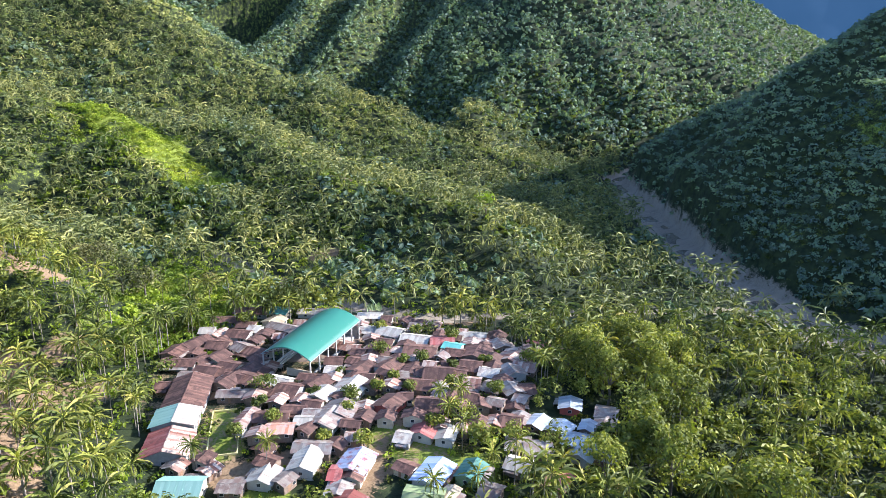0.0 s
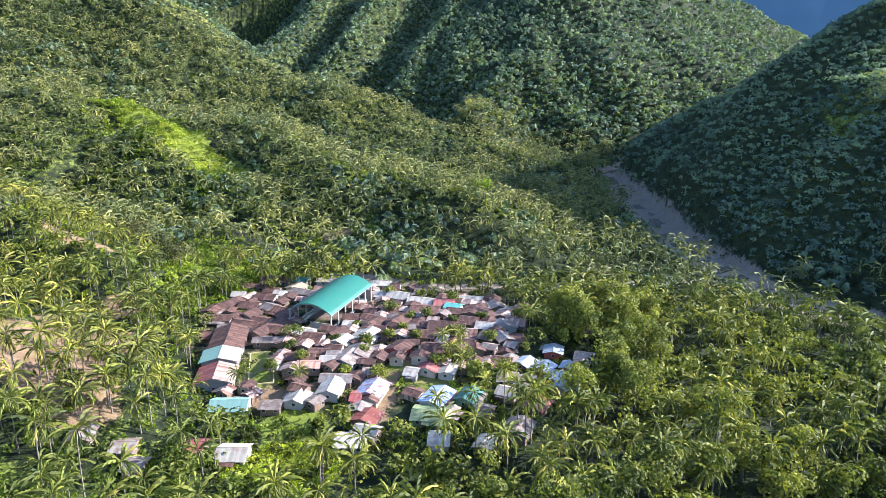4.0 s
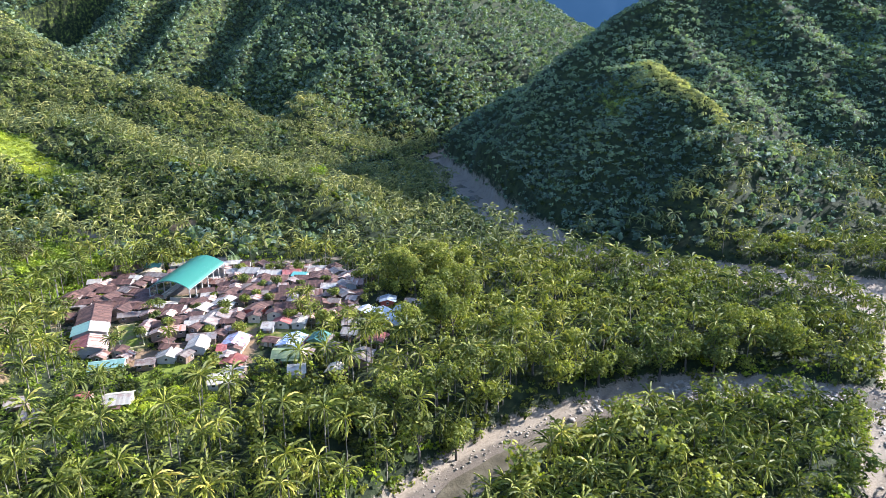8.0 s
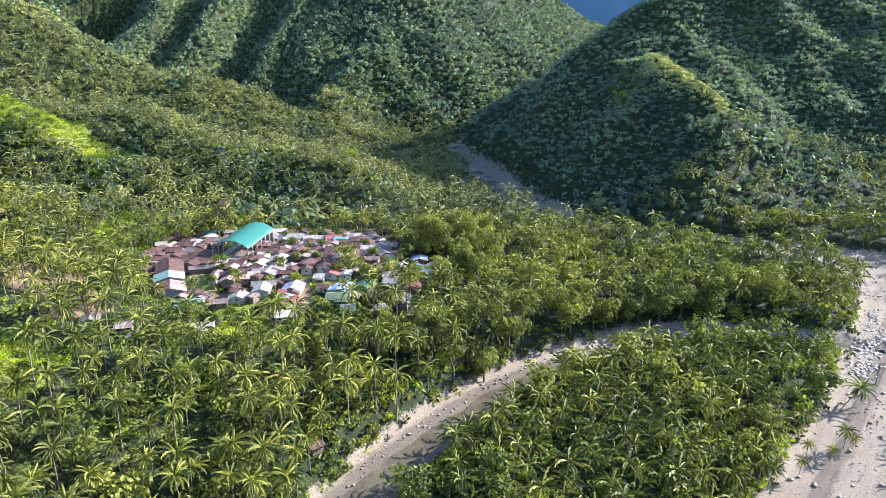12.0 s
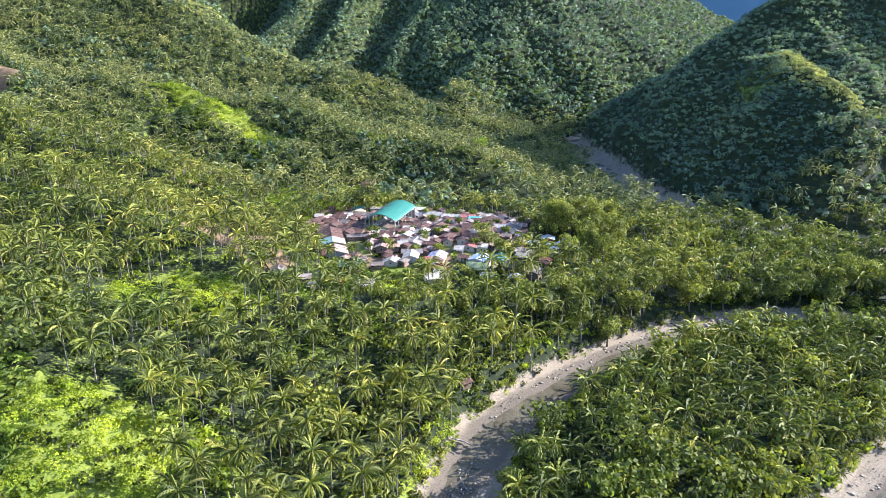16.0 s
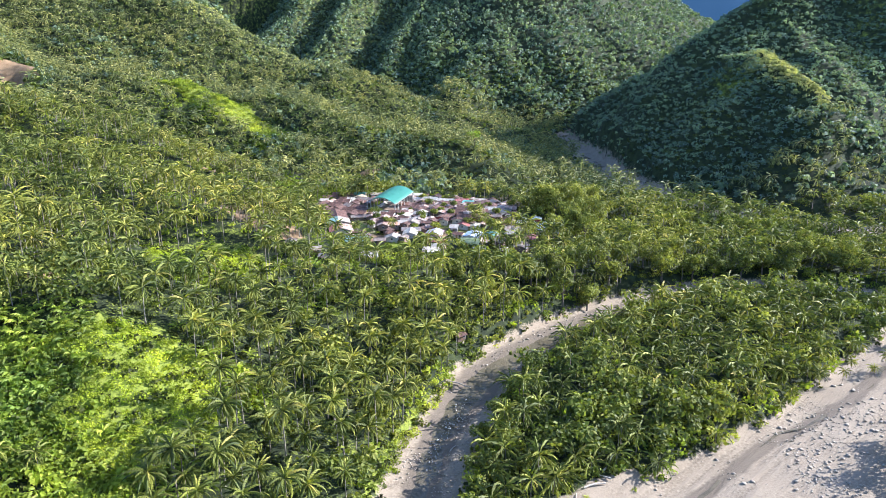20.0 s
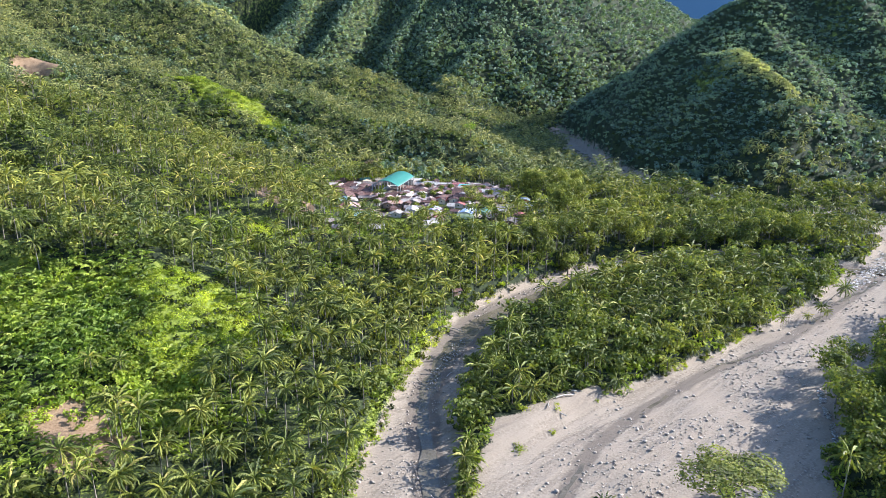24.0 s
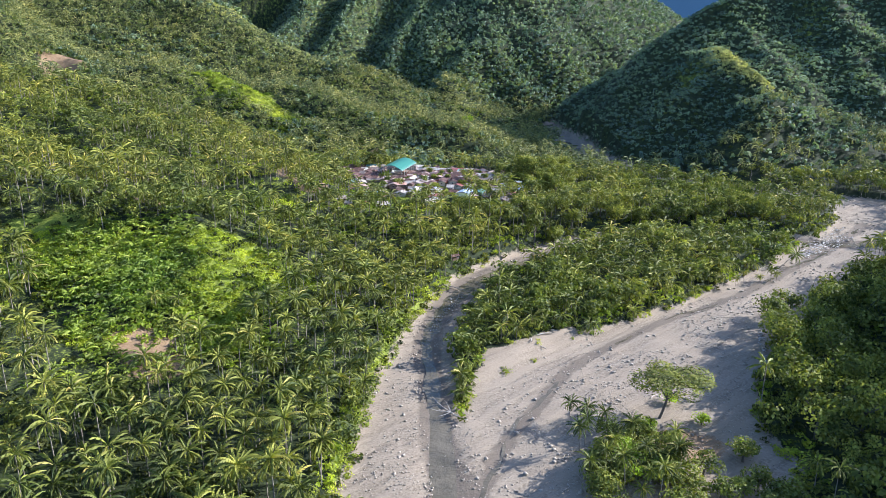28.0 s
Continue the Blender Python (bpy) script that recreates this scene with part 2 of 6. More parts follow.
# tin roofs: each sheet takes its own tone, rust runs and stains lie over it
def tin(name, a, b_, rust, amount, metal=0.0, rough=0.55, step=0.85):
    m, nt, b = nodes_of(name)
    tc, sx = nt.nodes.new("ShaderNodeTexCoord"), nt.nodes.new("ShaderNodeSeparateXYZ")
    nt.links.new(tc.outputs["Object"], sx.inputs[0])
    oi = nt.nodes.new("ShaderNodeObjectInfo")
    strip = maths(nt, "FLOOR", maths(nt, "DIVIDE", sx.outputs[0], step))
    wn_ = nt.nodes.new("ShaderNodeTexWhiteNoise")
    wn_.noise_dimensions = "1D"
    nt.links.new(maths(nt, "ADD", strip, maths(nt, "MULTIPLY", oi.outputs["Random"], 91.7)), wn_.inputs["W"])
    base = ramp(nt, wn_.outputs["Value"], [(0.0, a), (1.0, b_)])
    base = mixc(nt, 1.0, base, ramp(nt, oi.outputs["Random"], [(0.0, (0.72, 0.72, 0.74)), (1.0, (1.2, 1.17, 1.14))]), "MULTIPLY")
    n1, n2 = tex(nt, 0.55, 5.0), tex(nt, 6.0, 3.0)
    spot = ramp(nt, maths(nt, "ADD", maths(nt, "MULTIPLY", n1, 0.75), maths(nt, "MULTIPLY", n2, 0.25)),
                [(max(0.0, 0.62 - amount * 0.45), (0, 0, 0)), (min(1.0, 0.72 - amount * 0.35), (0.85, 0.85, 0.85))])
    nt.links.new(mixc(nt, spot, base, rust), b.inputs["Base Color"])
    b.inputs["Roughness"].default_value, b.inputs["Metallic"].default_value = rough, metal
    bump(nt, b, n2, 0.2, 0.02)
    return m


ROOFS = {
    "brown": tin("tin_brown", (0.085, 0.040, 0.027), (0.20, 0.104, 0.070), (0.058, 0.027, 0.018), 0.35, 0.0, 0.75),
    "rust": tin("tin_rust", (0.21, 0.080, 0.048), (0.56, 0.46, 0.36), (0.20, 0.080, 0.048), 0.2, 0.0, 0.7),
    "red": tin("tin_red", (0.30, 0.075, 0.06), (0.40, 0.17, 0.14), (0.16, 0.05, 0.04), 0.25),
    "rustred": tin("tin_rustred", (0.24, 0.06, 0.04), (0.33, 0.11, 0.07), (0.5, 0.42, 0.38), 0.1),
    "orange": tin("tin_orange", (0.42, 0.17, 0.09), (0.55, 0.36, 0.27), (0.5, 0.45, 0.42), 0.2),
    "white": tin("tin_pale", (0.41, 0.37, 0.295), (0.59, 0.54, 0.43), (0.33, 0.23, 0.18), 0.26, 0.1, 0.55),
    "silver": tin("tin_silver", (0.25, 0.22, 0.18), (0.44, 0.395, 0.33), (0.23, 0.14, 0.105), 0.4, 0.15, 0.55),
    "blue": tin("tin_blue", (0.37, 0.42, 0.46), (0.53, 0.57, 0.59), (0.28, 0.25, 0.24), 0.15, 0.2, 0.42),
    "grey": tin("tin_grey", (0.175, 0.145, 0.115), (0.31, 0.262, 0.21), (0.14, 0.08, 0.062), 0.36, 0.0, 0.7),
    "tan": tin("tin_tan", (0.40, 0.32, 0.20), (0.52, 0.43, 0.28), (0.3, 0.2, 0.12), 0.2),
    "teal": tin("tin_teal", (0.10, 0.33, 0.28), (0.15, 0.42, 0.36), (0.25, 0.22, 0.2), 0.08),
    "mint": tin("tin_mint", (0.24, 0.42, 0.34), (0.29, 0.47, 0.39), (0.24, 0.36, 0.31), 0.08),
    "green": tin("tin_olive", (0.24, 0.30, 0.12), (0.32, 0.37, 0.17), (0.28, 0.26, 0.16), 0.15),
    "greenteal": tin("tin_deep_teal", (0.06, 0.17, 0.13), (0.09, 0.22, 0.17), (0.12, 0.14, 0.12), 0.1),
    "patch": tin("tin_patched", (0.30, 0.36, 0.47), (0.46, 0.50, 0.58), (0.33, 0.09, 0.07), 0.3),
    "bluewhite": tin("tin_blue_white", (0.20, 0.33, 0.52), (0.68, 0.70, 0.72), (0.5, 0.5, 0.52), 0.1),
}
WALLS = {
    "grey": plain("block_wall", (0.28, 0.265, 0.245), 0.85, 0.2, 1.0), "cream": plain("cream_wall", (0.48, 0.41, 0.29), 0.8, 0.2, 0.8),
    "wood": plain("timber_wall", (0.20, 0.14, 0.10), 0.85, 0.35, 1.5), "white": plain("white_wall", (0.46, 0.43, 0.37), 0.8, 0.15, 0.8),
    "yellow": plain("yellow_wall", (0.62, 0.53, 0.22), 0.8, 0.15, 0.8), "red": plain("red_wall", (0.42, 0.10, 0.07), 0.8, 0.2, 0.8),
    "greenw": plain("green_wall", (0.20, 0.30, 0.16), 0.8, 0.2, 0.8),
}
GLASS = plain("dark_pane", (0.03, 0.035, 0.04), 0.15, 0.2, 1.0)
DOORWOOD = plain("door_wood", (0.24, 0.14, 0.08), 0.6, 0.25, 2.0)
FRAME = plain("frame_paint", (0.55, 0.52, 0.46), 0.6, 0.15, 2.0)
CONCRETE = plain("concrete", (0.45, 0.42, 0.37), 0.9, 0.2, 0.6, relief=0.01)
STEEL = plain("painted_steel", (0.30, 0.33, 0.32), 0.5, 0.2, 2.0)
DOME = tin("dome_green", (0.026, 0.135, 0.092), (0.030, 0.148, 0.102), (0.055, 0.165, 0.12), 0.1, 0.0, 0.4, 1000.0)
DOME_WHITE = plain("sign_white", (0.72, 0.74, 0.70), 0.6, 0.1, 2.0)


def foam_material():
    m, nt, b = nodes_of("white_water")
    f = tex(nt, 0.9, 6.0)
    nt.links.new(ramp(nt, f, [(0.48, (0.15, 0.13, 0.10)), (0.68, (0.62, 0.61, 0.58))]), b.inputs["Base Color"])
    b.inputs["Roughness"].default_value = 0.35
    bump(nt, b, f, 0.8, 0.3)
    return m


FOAM = foam_material()
DRIFT = plain("driftwood", (0.42, 0.37, 0.30), 0.85, 0.25, 2.0)

# ---- the lie of the land ----
rng = np.random.default_rng(7)
_lat = rng.random((256, 256))


def vnoise(x, y):
    """Smooth value noise, 0 to 1."""
    xi, yi = np.floor(x).astype(int), np.floor(y).astype(int)
    u, v = x - xi, y - yi
    u, v = u * u * (3 - 2 * u), v * v * (3 - 2 * v)
    g = lambda a, b: _lat[a & 255, b & 255]
    return (g(xi, yi) * (1 - u) + g(xi + 1, yi) * u) * (1 - v) + (g(xi, yi + 1) * (1 - u) + g(xi + 1, yi + 1) * u) * v


def fbm(x, y, n=4):
    return sum(vnoise(x * 2**k + 17 * k, y * 2**k - 31 * k) * 0.5 ** (k + 1) for k in range(n))


def along(x, y, line):
    """Distance to a polyline, and the polyline's third and fourth value at the nearest place."""
    best = np.full(x.shape, 1e9)
    val = np.zeros(x.shape)
    val2 = np.zeros(x.shape)
    for a, b in zip(line, line[1:]):
        dx, dy = b[0] - a[0], b[1] - a[1]
        t = np.clip(((x - a[0]) * dx + (y - a[1]) * dy) / (dx * dx + dy * dy), 0, 1)
        d = np.hypot(x - a[0] - t * dx, y - a[1] - t * dy)
        near = d < best
        best = np.where(near, d, best)
        val = np.where(near, a[2] + t * (b[2] - a[2]), val)
        if len(a) > 3:
            val2 = np.where(near, a[3] + t * (b[3] - a[3]), val2)
    return best, val, val2


# x, y, water level, half width of the bed
RIVER = [(900, 760, 40, 8), (520, 640, 30, 8), (330, 575, 24, 9), (215, 490, 18, 9), (166, 425, 15, 9), (171, 300, 11, 12), (180, 180, 9, 13), (205, 95, 7.5, 13), (262, 55, 6, 14),
         (340, 5, 4.5, 20), (302, -76, 3, 19), (226, -146, 1.5, 18), (172, -200, 0.6, 22), (118, -250, 0.2, 31), (86, -300, 0, 46), (74, -350, -0.2, 46),
         (52, -430, -0.6, 44), (30, -560, -1.5, 40), (0, -900, -5, 45)]
CHANNEL = [(300, -104, 3, 10), (268, -97, 2.8, 8), (243, -88, 2.6, 7.5), (223, -79, 2.4, 8), (199, -75, 2.3, 10), (173, -75, 2.1, 10), (142, -84, 1.9, 7.5), (119, -95, 1.7, 9),
           (100, -108, 1.5, 9), (77, -130, 1.3, 9), (58, -150, 1.1, 9), (44, -169, 0.95, 9.5), (27, -220, 0.5, 9.5), (20, -280, 0.2, 13), (21, -345, 0, 17)]
STREAM = [(300, -100, 3, 4), (268, -98, 2.8, 4), (243, -89, 2.6, 4), (222, -82, 2.4, 4), (199, -80, 2.3, 3.5), (173, -80, 2.1, 3.5), (142, -88, 1.9, 4), (119, -98, 1.7, 5), (100, -110, 1.5, 6),
          (77, -131, 1.3, 6.2), (58, -150, 1.1, 6.2), (45, -167, 0.95, 6), (35, -188, 0.75, 5.2), (29, -206, 0.6, 3.6),
          (23, -236, 0.4, 3.6), (27, -280, 0.2, 4.0), (31, -330, 0.0, 4.2), (36, -390, -0.3, 5), (30, -560, -1.5, 6)]
RILL = [(310, -55, 3.0, 3), (262, -104, 2.2, 2.0), (176, -182, 0.9, 1.2), (127, -215, 0.4, 1.0), (94, -244, 0.2, 1.0), (76, -264, 0.1, 1.1), (60, -293, 0.05, 1.3), (47, -316, 0.0, 1.4), (36, -350, -0.1, 1.4)]
BROOK = [(-95, 150, 19, 1.5), (-60, 122, 17.5, 2), (-20, 92, 16, 2), (26, 72, 15, 5), (60, 84, 13, 2), (110, 100, 11, 1), (190, 120, 8, 2)]
# crest lines: x, y, height; then the slope down from them
RIDGES = []


def ridge(slope, *crest):
    RIDGES.append((slope, list(crest)))


ridge(0.50, (-1200, 1100, 520), (-600, 680, 320), (-380, 545, 225), (-268, 500, 160), (-190, 480, 116), (-80, 430, 76), (46, 415, 42), (120, 405, 26), (150, 405, 12))
ridge(0.42, (-150, 300, 72), (-60, 235, 52), (0, 195, 46), (50, 165, 42), (85, 120, 20))
ridge(0.50, (-900, 520, 400), (-560, 330, 222), (-361, 250, 110), (-202, 262, 80), (-118, 210, 46), (-70, 150, 28))
ridge(0.45, (-600, 60, 190), (-300, 60, 92), (-170, 50, 58), (-100, 30, 38), (-70, 50, 27))
ridge(0.50, (-500, -50, 160), (-300, -50, 105), (-150, -65, 62), (-85, -78, 48), (-56, -78, 40))
ridge(0.45, (-500, -160, 140), (-220, -145, 70), (-115, -140, 47), (-45, -130, 33), (-4, -106, 27))
ridge(0.38, (-400, -200, 120), (-148, -178, 58), (-92, -195, 47), (-64, -218, 37), (-40, -232, 20))
ridge(0.45, (-600, -420, 120), (-250, -330, 56), (-110, -290, 24), (-60, -280, 14))
ridge(0.68, (178, 350, 10), (208, 318, 62), (240, 302, 100), (290, 302, 134), (345, 312, 164), (480, 380, 240), (800, 560, 380), (1300, 800, 520))
ridge(0.62, (345, 312, 160), (320, 262, 116), (318, 205, 97), (335, 165, 76), (390, 140, 48), (440, 105, 18))
ridge(0.60, (1200, 60, 290), (800, 150, 180), (600, 230, 115), (500, 270, 105))
ridge(0.55, (1200, -300, 330), (700, -260, 170), (450, -250, 60), (300, -260, 16))
# Ridge added mostly out of view, to throw shade on the east bank.
ridge(0.95, (270, -195, 34), (268, -235, 68), (266, -300, 78), (258, -360, 86), (260, -430, 76))
ridge(0.55, (700, -520, 160), (350, -430, 50), (220, -390, 14))
ridge(0.62, (-1500, 1600, 760), (-300, 1420, 500), (0, 1400, 430), (130, 1150, 380), (150, 870, 262), (227, 893, 251), (362, 990, 235), (500, 1076, 197), (608, 1122, 157), (1000, 1300, 80))
ridge(0.78, (192, 480, 22), (140, 532, 72), (100, 602, 118), (98, 720, 172), (150, 870, 262))
ridge(1.0, (-53, 628, 96), (-25, 760, 150), (10, 900, 220), (60, 1060, 330))
ridge(1.0, (-171, 594, 88), (-161, 658, 112), (-147, 733, 147), (-132, 858, 198), (-84, 1016, 263))
ridge(1.0, (-253, 620, 113), (-245, 676, 126), (-236, 762, 155), (-230, 868, 198), (-208, 1047, 282))
ridge(0.9, (38, 464, 61), (53, 524, 83), (82, 604, 119), (98, 720, 172))
BENCHES = [(-98, -236, 31, 13, 0.42), (-118, -240, 31, 10, 0.42),   # level ground: x, y, height, radius, slope beyond
    (-2, 5, 20.5, 54, 0.2), (30, -30, 20.5, 40, 0.2), (62, -2, 20.0, 34, 0.2), (-34, -34, 21, 26, 0.25), (20, -62, 20, 22, 0.2), (-30, 120, 20, 30, 0.12),
    (90, 60, 11, 60, 0.06), (180, 0, 7, 70, 0.05), (130, -145, 4.5, 60, 0.04), (330, 90, 9, 60, 0.05),
]


def bed(x, y):
    """How far a place lies from the edge of the nearest river bed (negative inside), and the water level there."""
    d1, z1, w1 = along(x, y, RIVER)
    d2, z2, w2 = along(x, y, CHANNEL)
    wob = (fbm(x / 23, y / 23, 3) - 0.44) * 16
    e1, e2 = d1 - w1 + wob, d2 - w2 + wob * 0.35
    d3, z3, w3 = along(x, y, BROOK)
    e3 = d3 - w3 + wob * 0.35
    e, z = np.minimum(e1, e2), np.where(e1 < e2, z1, z2)
    return np.minimum(e, e3), np.where(e < e3, z, z3), e1, e2


def height(x, y):
    x, y = np.asarray(x, float), np.asarray(y, float)
    e, zr, _, _ = bed(x, y)
    parts = [zr + 2.5 + 0.05 * np.clip(e, 0, 200)]
    far = np.clip((y - 430) / 160, 0, 1)
    x0, y0 = x, y
    x = x0 + far * (fbm(x0 / 130 + 5, y0 / 130, 3) - 0.44) * 44
    y = y0 + far * (fbm(x0 / 130 + 50, y0 / 130 + 20, 3) - 0.44) * 40
    for k, line in RIDGES:
        d, z, _ = along(x, y, line)
        parts.append(z - k * np.sqrt(d * d + 64) + k * 8)
    for bx, by, bz, r, k in BENCHES:
        parts.append(bz - k * np.clip(np.hypot(x - bx, y - by) - r, 0, None))
    p = np.array(parts)
    top = p.max(0)
    h = top + 3.5 * np.log(np.exp((p - top) / 3.5).sum(0)) - 1.5
    x, y = x0, y0
    wild = np.clip((h - 24) / 40, 0, 1)
    h = h + wild * ((fbm(x / 90, y / 90, 4) - 0.47) * (46 - 20 * far) + (fbm(x / 26 + 9, y / 26, 2) - 0.37) * 12)
    s = np.clip(e / 9, 0, 1)
    s = s * s * (3 - 2 * s)
    ds, _, ws = along(x, y, STREAM)
    dr, _, wr = along(x, y, RILL)
    low = zr - 0.15 - 0.9 * np.exp(-((ds / (ws + 0.5)) ** 4)) - 0.55 * np.exp(-((dr / (wr + 0.4)) ** 4)) + (fbm(x / 9, y / 9, 3) - 0.3) * 1.7 * np.clip(-e / 4, 0.15, 1) * (1 - 0.8 * np.exp(-((ds / (ws + 1.0)) ** 4)))
    bank = np.clip((ds - 0.8 * ws) / 1.2, 0, 1) * np.exp(-((np.clip(ds - ws, 0, None) / 7) ** 2))
    flow = fbm((x * 0.74 + y * 0.67) / 30, (y * 0.74 - x * 0.67) / 7, 3)
    low = low + (flow - 0.44) * 2.2 * np.clip(-e / 8, 0, 1) * (1 - np.exp(-((ds / (ws + 3.0)) ** 4)))
    low = low + bank * np.clip(zr - low, 0, None)
    h = h - 25 * np.clip(1.4 - np.abs(x + 362) / 17, 0, 1) * np.clip((246 - y) / 10, 0, 1) * np.clip((y - 165) / 50, 0, 1)
    return low + (np.maximum(h, low + 1.5) - low) * s


def hz(x, y):
    return float(height(np.array([x]), np.array([y]))[0])


def sheet(name, verts, faces, mat, smooth=True):
    me = bpy.data.meshes.new(name)
    verts, faces = np.asarray(verts, np.float32), np.asarray(faces, np.int32)
    me.vertices.add(len(verts))
    me.vertices.foreach_set("co", verts.ravel())
    k = faces.shape[1]
    me.loops.add(faces.size)
    me.loops.foreach_set("vertex_index", faces.ravel())
    me.polygons.add(len(faces))
    me.polygons.foreach_set("loop_start", np.arange(0, faces.size, k, dtype=np.int32))
    me.polygons.foreach_set("loop_total", np.full(len(faces), k, np.int32))
    me.polygons.foreach_set("use_smooth", np.full(len(faces), smooth))
    me.materials.append(mat)
    me.update(calc_edges=True)
    return me


def grid_faces(nx, ny):
    i = np.arange((nx - 1) * (ny - 1))
    c = (i // (nx - 1)) * nx + i % (nx - 1)
    return np.stack([c, c + 1, c + nx + 1, c + nx], 1)


def spaced(lo, a, b, hi, fine, grow, hold, cap=13.0):
    """Grid lines: fine from a to b, at most cap apart out to hold, then growing to the horizon."""
    mid = list(np.arange(a, b + fine / 2, fine))
    up, down = [mid[-1]], [mid[0]]
    for side, sign, end in ((up, 1, hi), (down, -1, lo)):
        s = fine
        while sign * side[-1] < sign * end:
            s = min(s * grow, cap) if abs(side[-1]) < hold else s * 1.12
            side.append(side[-1] + sign * s)
    return np.array(down[:0:-1] + mid + up[1:])


# lawns and bare earth: x, y, radius
LAWNS = [(-18.5, -27, 4.5), (-15.5, -35, 4.5), (41, -36, 8), (30, -32, 5), (54, -44, 7), (-12, -43, 4.5), (5, -66, 8), (8, -84, 12)]
EARTH = [(-5, -53, 6), (30, -34, 2.6), (29.3, -39, 2.6), (29, -44, 2.6), (30, -49, 2.6), (29.2, -54, 2.8), (28.5, -59, 3), (2, -47, 4), (-34, -28, 4), (-30, -16, 4)]
EARTH += [(-78, -56, 17), (-61, -68, 14), (-50, -80, 10), (-84, -36, 14), (-88, -22, 12), (-74, -276, 11), (28, 66, 12), (12, 72, 8), (44, 70, 8), (-45, 95, 8), (-30, 140, 7), (-33, 230, 9),
         (-92, -40, 14), (-75, -62, 13), (-70, -20, 11), (-85, 5, 7), (102, -312, 16), (112, -322, 10), (118, -300, 9), (-60, 40, 8), (-66, -284, 10), (-100, -8, 9), (-120, 46, 10), (-136, 52, 8), (-110, -180, 8), (-62, -72, 9)]


# eroded sandy bank at the island's corner: x, y, radius
SAND = [(55, -259, 11), (65, -251, 10), (76, -243, 9), (49, -271, 8), (85, -236, 6)]


def sandy(x, y):
    out = np.zeros(np.shape(x), bool)
    for bx, by, r in SAND:
        out |= np.hypot(x - bx, y - by) < r
    return out


def cover(x, y):
    e, _, e1, e2 = bed(x, y)
    red = np.clip(0.5 - (e - 3.0) / 6, 0, 1)
    red = red * np.clip(np.hypot((x - 106) / 17, (y + 312) / 12) * 1.6 - 0.6, 0, 1)
    for bx, by, r in SAND:
        red = np.maximum(red, np.clip(1.0 - (np.hypot(x - bx, y - by) - r * 0.75) / 4, 0, 1))
    green, blue = np.zeros(x.shape), np.zeros(x.shape)
    for bx, by, r in EARTH:
        green = np.maximum(green, np.clip(1.0 - (np.hypot(x - bx, y - by) - r * 0.6) / r, 0, 1))
    for bx, by, r in LAWNS + [(-62, -228, 24), (-66, -126, 22), (-100, -232, 16), (-165, 240, 16), (-190, 250, 16), (-205, 258, 14), (-140, 230, 14), (-122, 218, 12), (-136, -224, 20)]:
        blue = np.maximum(blue, np.clip(1.1 - (np.hypot(x - bx, y - by) - r * 0.6) / r, 0, 1))
    town = np.clip(1.0 - (np.hypot((x - 8) / 1.2, y - 0) - 40) / 18, 0, 0.46)
    sunny = np.clip((90 - x) / 60, 0, 1) * np.clip((y + 360) / 60, 0, 1) * np.clip(e / 12, 0, 1)
    sunny *= np.clip((np.hypot((x - 10) / 1.15, y + 2) - 58) / 12, 0, 1)
    blue = np.maximum(blue, 0.40 * sunny)
    grassy = np.clip((x - 185) / 30, 0, 1) * np.clip((y - 130) / 30, 0, 1) * np.clip((430 - y) / 60, 0, 1) * np.clip(e / 20, 0, 1)
    blue = np.maximum(blue, grassy * (0.05 + 0.6 * fbm(x / 40, y / 40, 3)))
    bank = np.clip((30 - x) / 8, 0, 1) * np.clip((-165 - y) / 12, 0, 1)
    blue = np.maximum(blue, 0.66 * bank * np.clip((e - 1.0) / 1.5, 0, 1) * np.clip((8 - e) / 3, 0, 1))
    slip = np.clip(1.9 - np.hypot((x + 362) / 17, (y - 238) / 14), 0, 1)
    return red, np.maximum(np.maximum(green, town), slip), blue


def damp(x, y):
    """Wet sand along the water."""
    d1, _, w1 = along(x, y, STREAM)
    d2, _, w2 = along(x, y, RILL)
    return np.maximum(np.clip(1.1 - (d1 - w1) / (3.0 + 3.0 * np.clip((y + 230) / 40, 0, 1)), 0, 1), np.clip(1.2 - (d2 - w2 * 0.8) / 2.6, 0, 1))


gx, gy = spaced(-4200, -280, 400, 4200, 4.0, 1.05, 900), spaced(-4200, -420, 480, 4200, 4.0, 1.05, 1450)
X, Y = np.meshgrid(gx, gy)
Z = height(X.ravel(), Y.ravel())
far_fade = np.clip((np.hypot(X.ravel(), Y.ravel()) - 1900) / 900, 0, 1)
Z = Z * (1 - far_fade) + 40 * far_fade
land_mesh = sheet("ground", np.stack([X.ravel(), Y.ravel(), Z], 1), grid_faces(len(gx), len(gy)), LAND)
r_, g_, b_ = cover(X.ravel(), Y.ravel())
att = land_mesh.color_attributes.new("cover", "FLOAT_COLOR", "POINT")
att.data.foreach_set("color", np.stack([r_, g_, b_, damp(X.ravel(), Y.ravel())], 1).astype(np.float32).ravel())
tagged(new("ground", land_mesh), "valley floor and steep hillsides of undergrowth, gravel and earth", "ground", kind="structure")


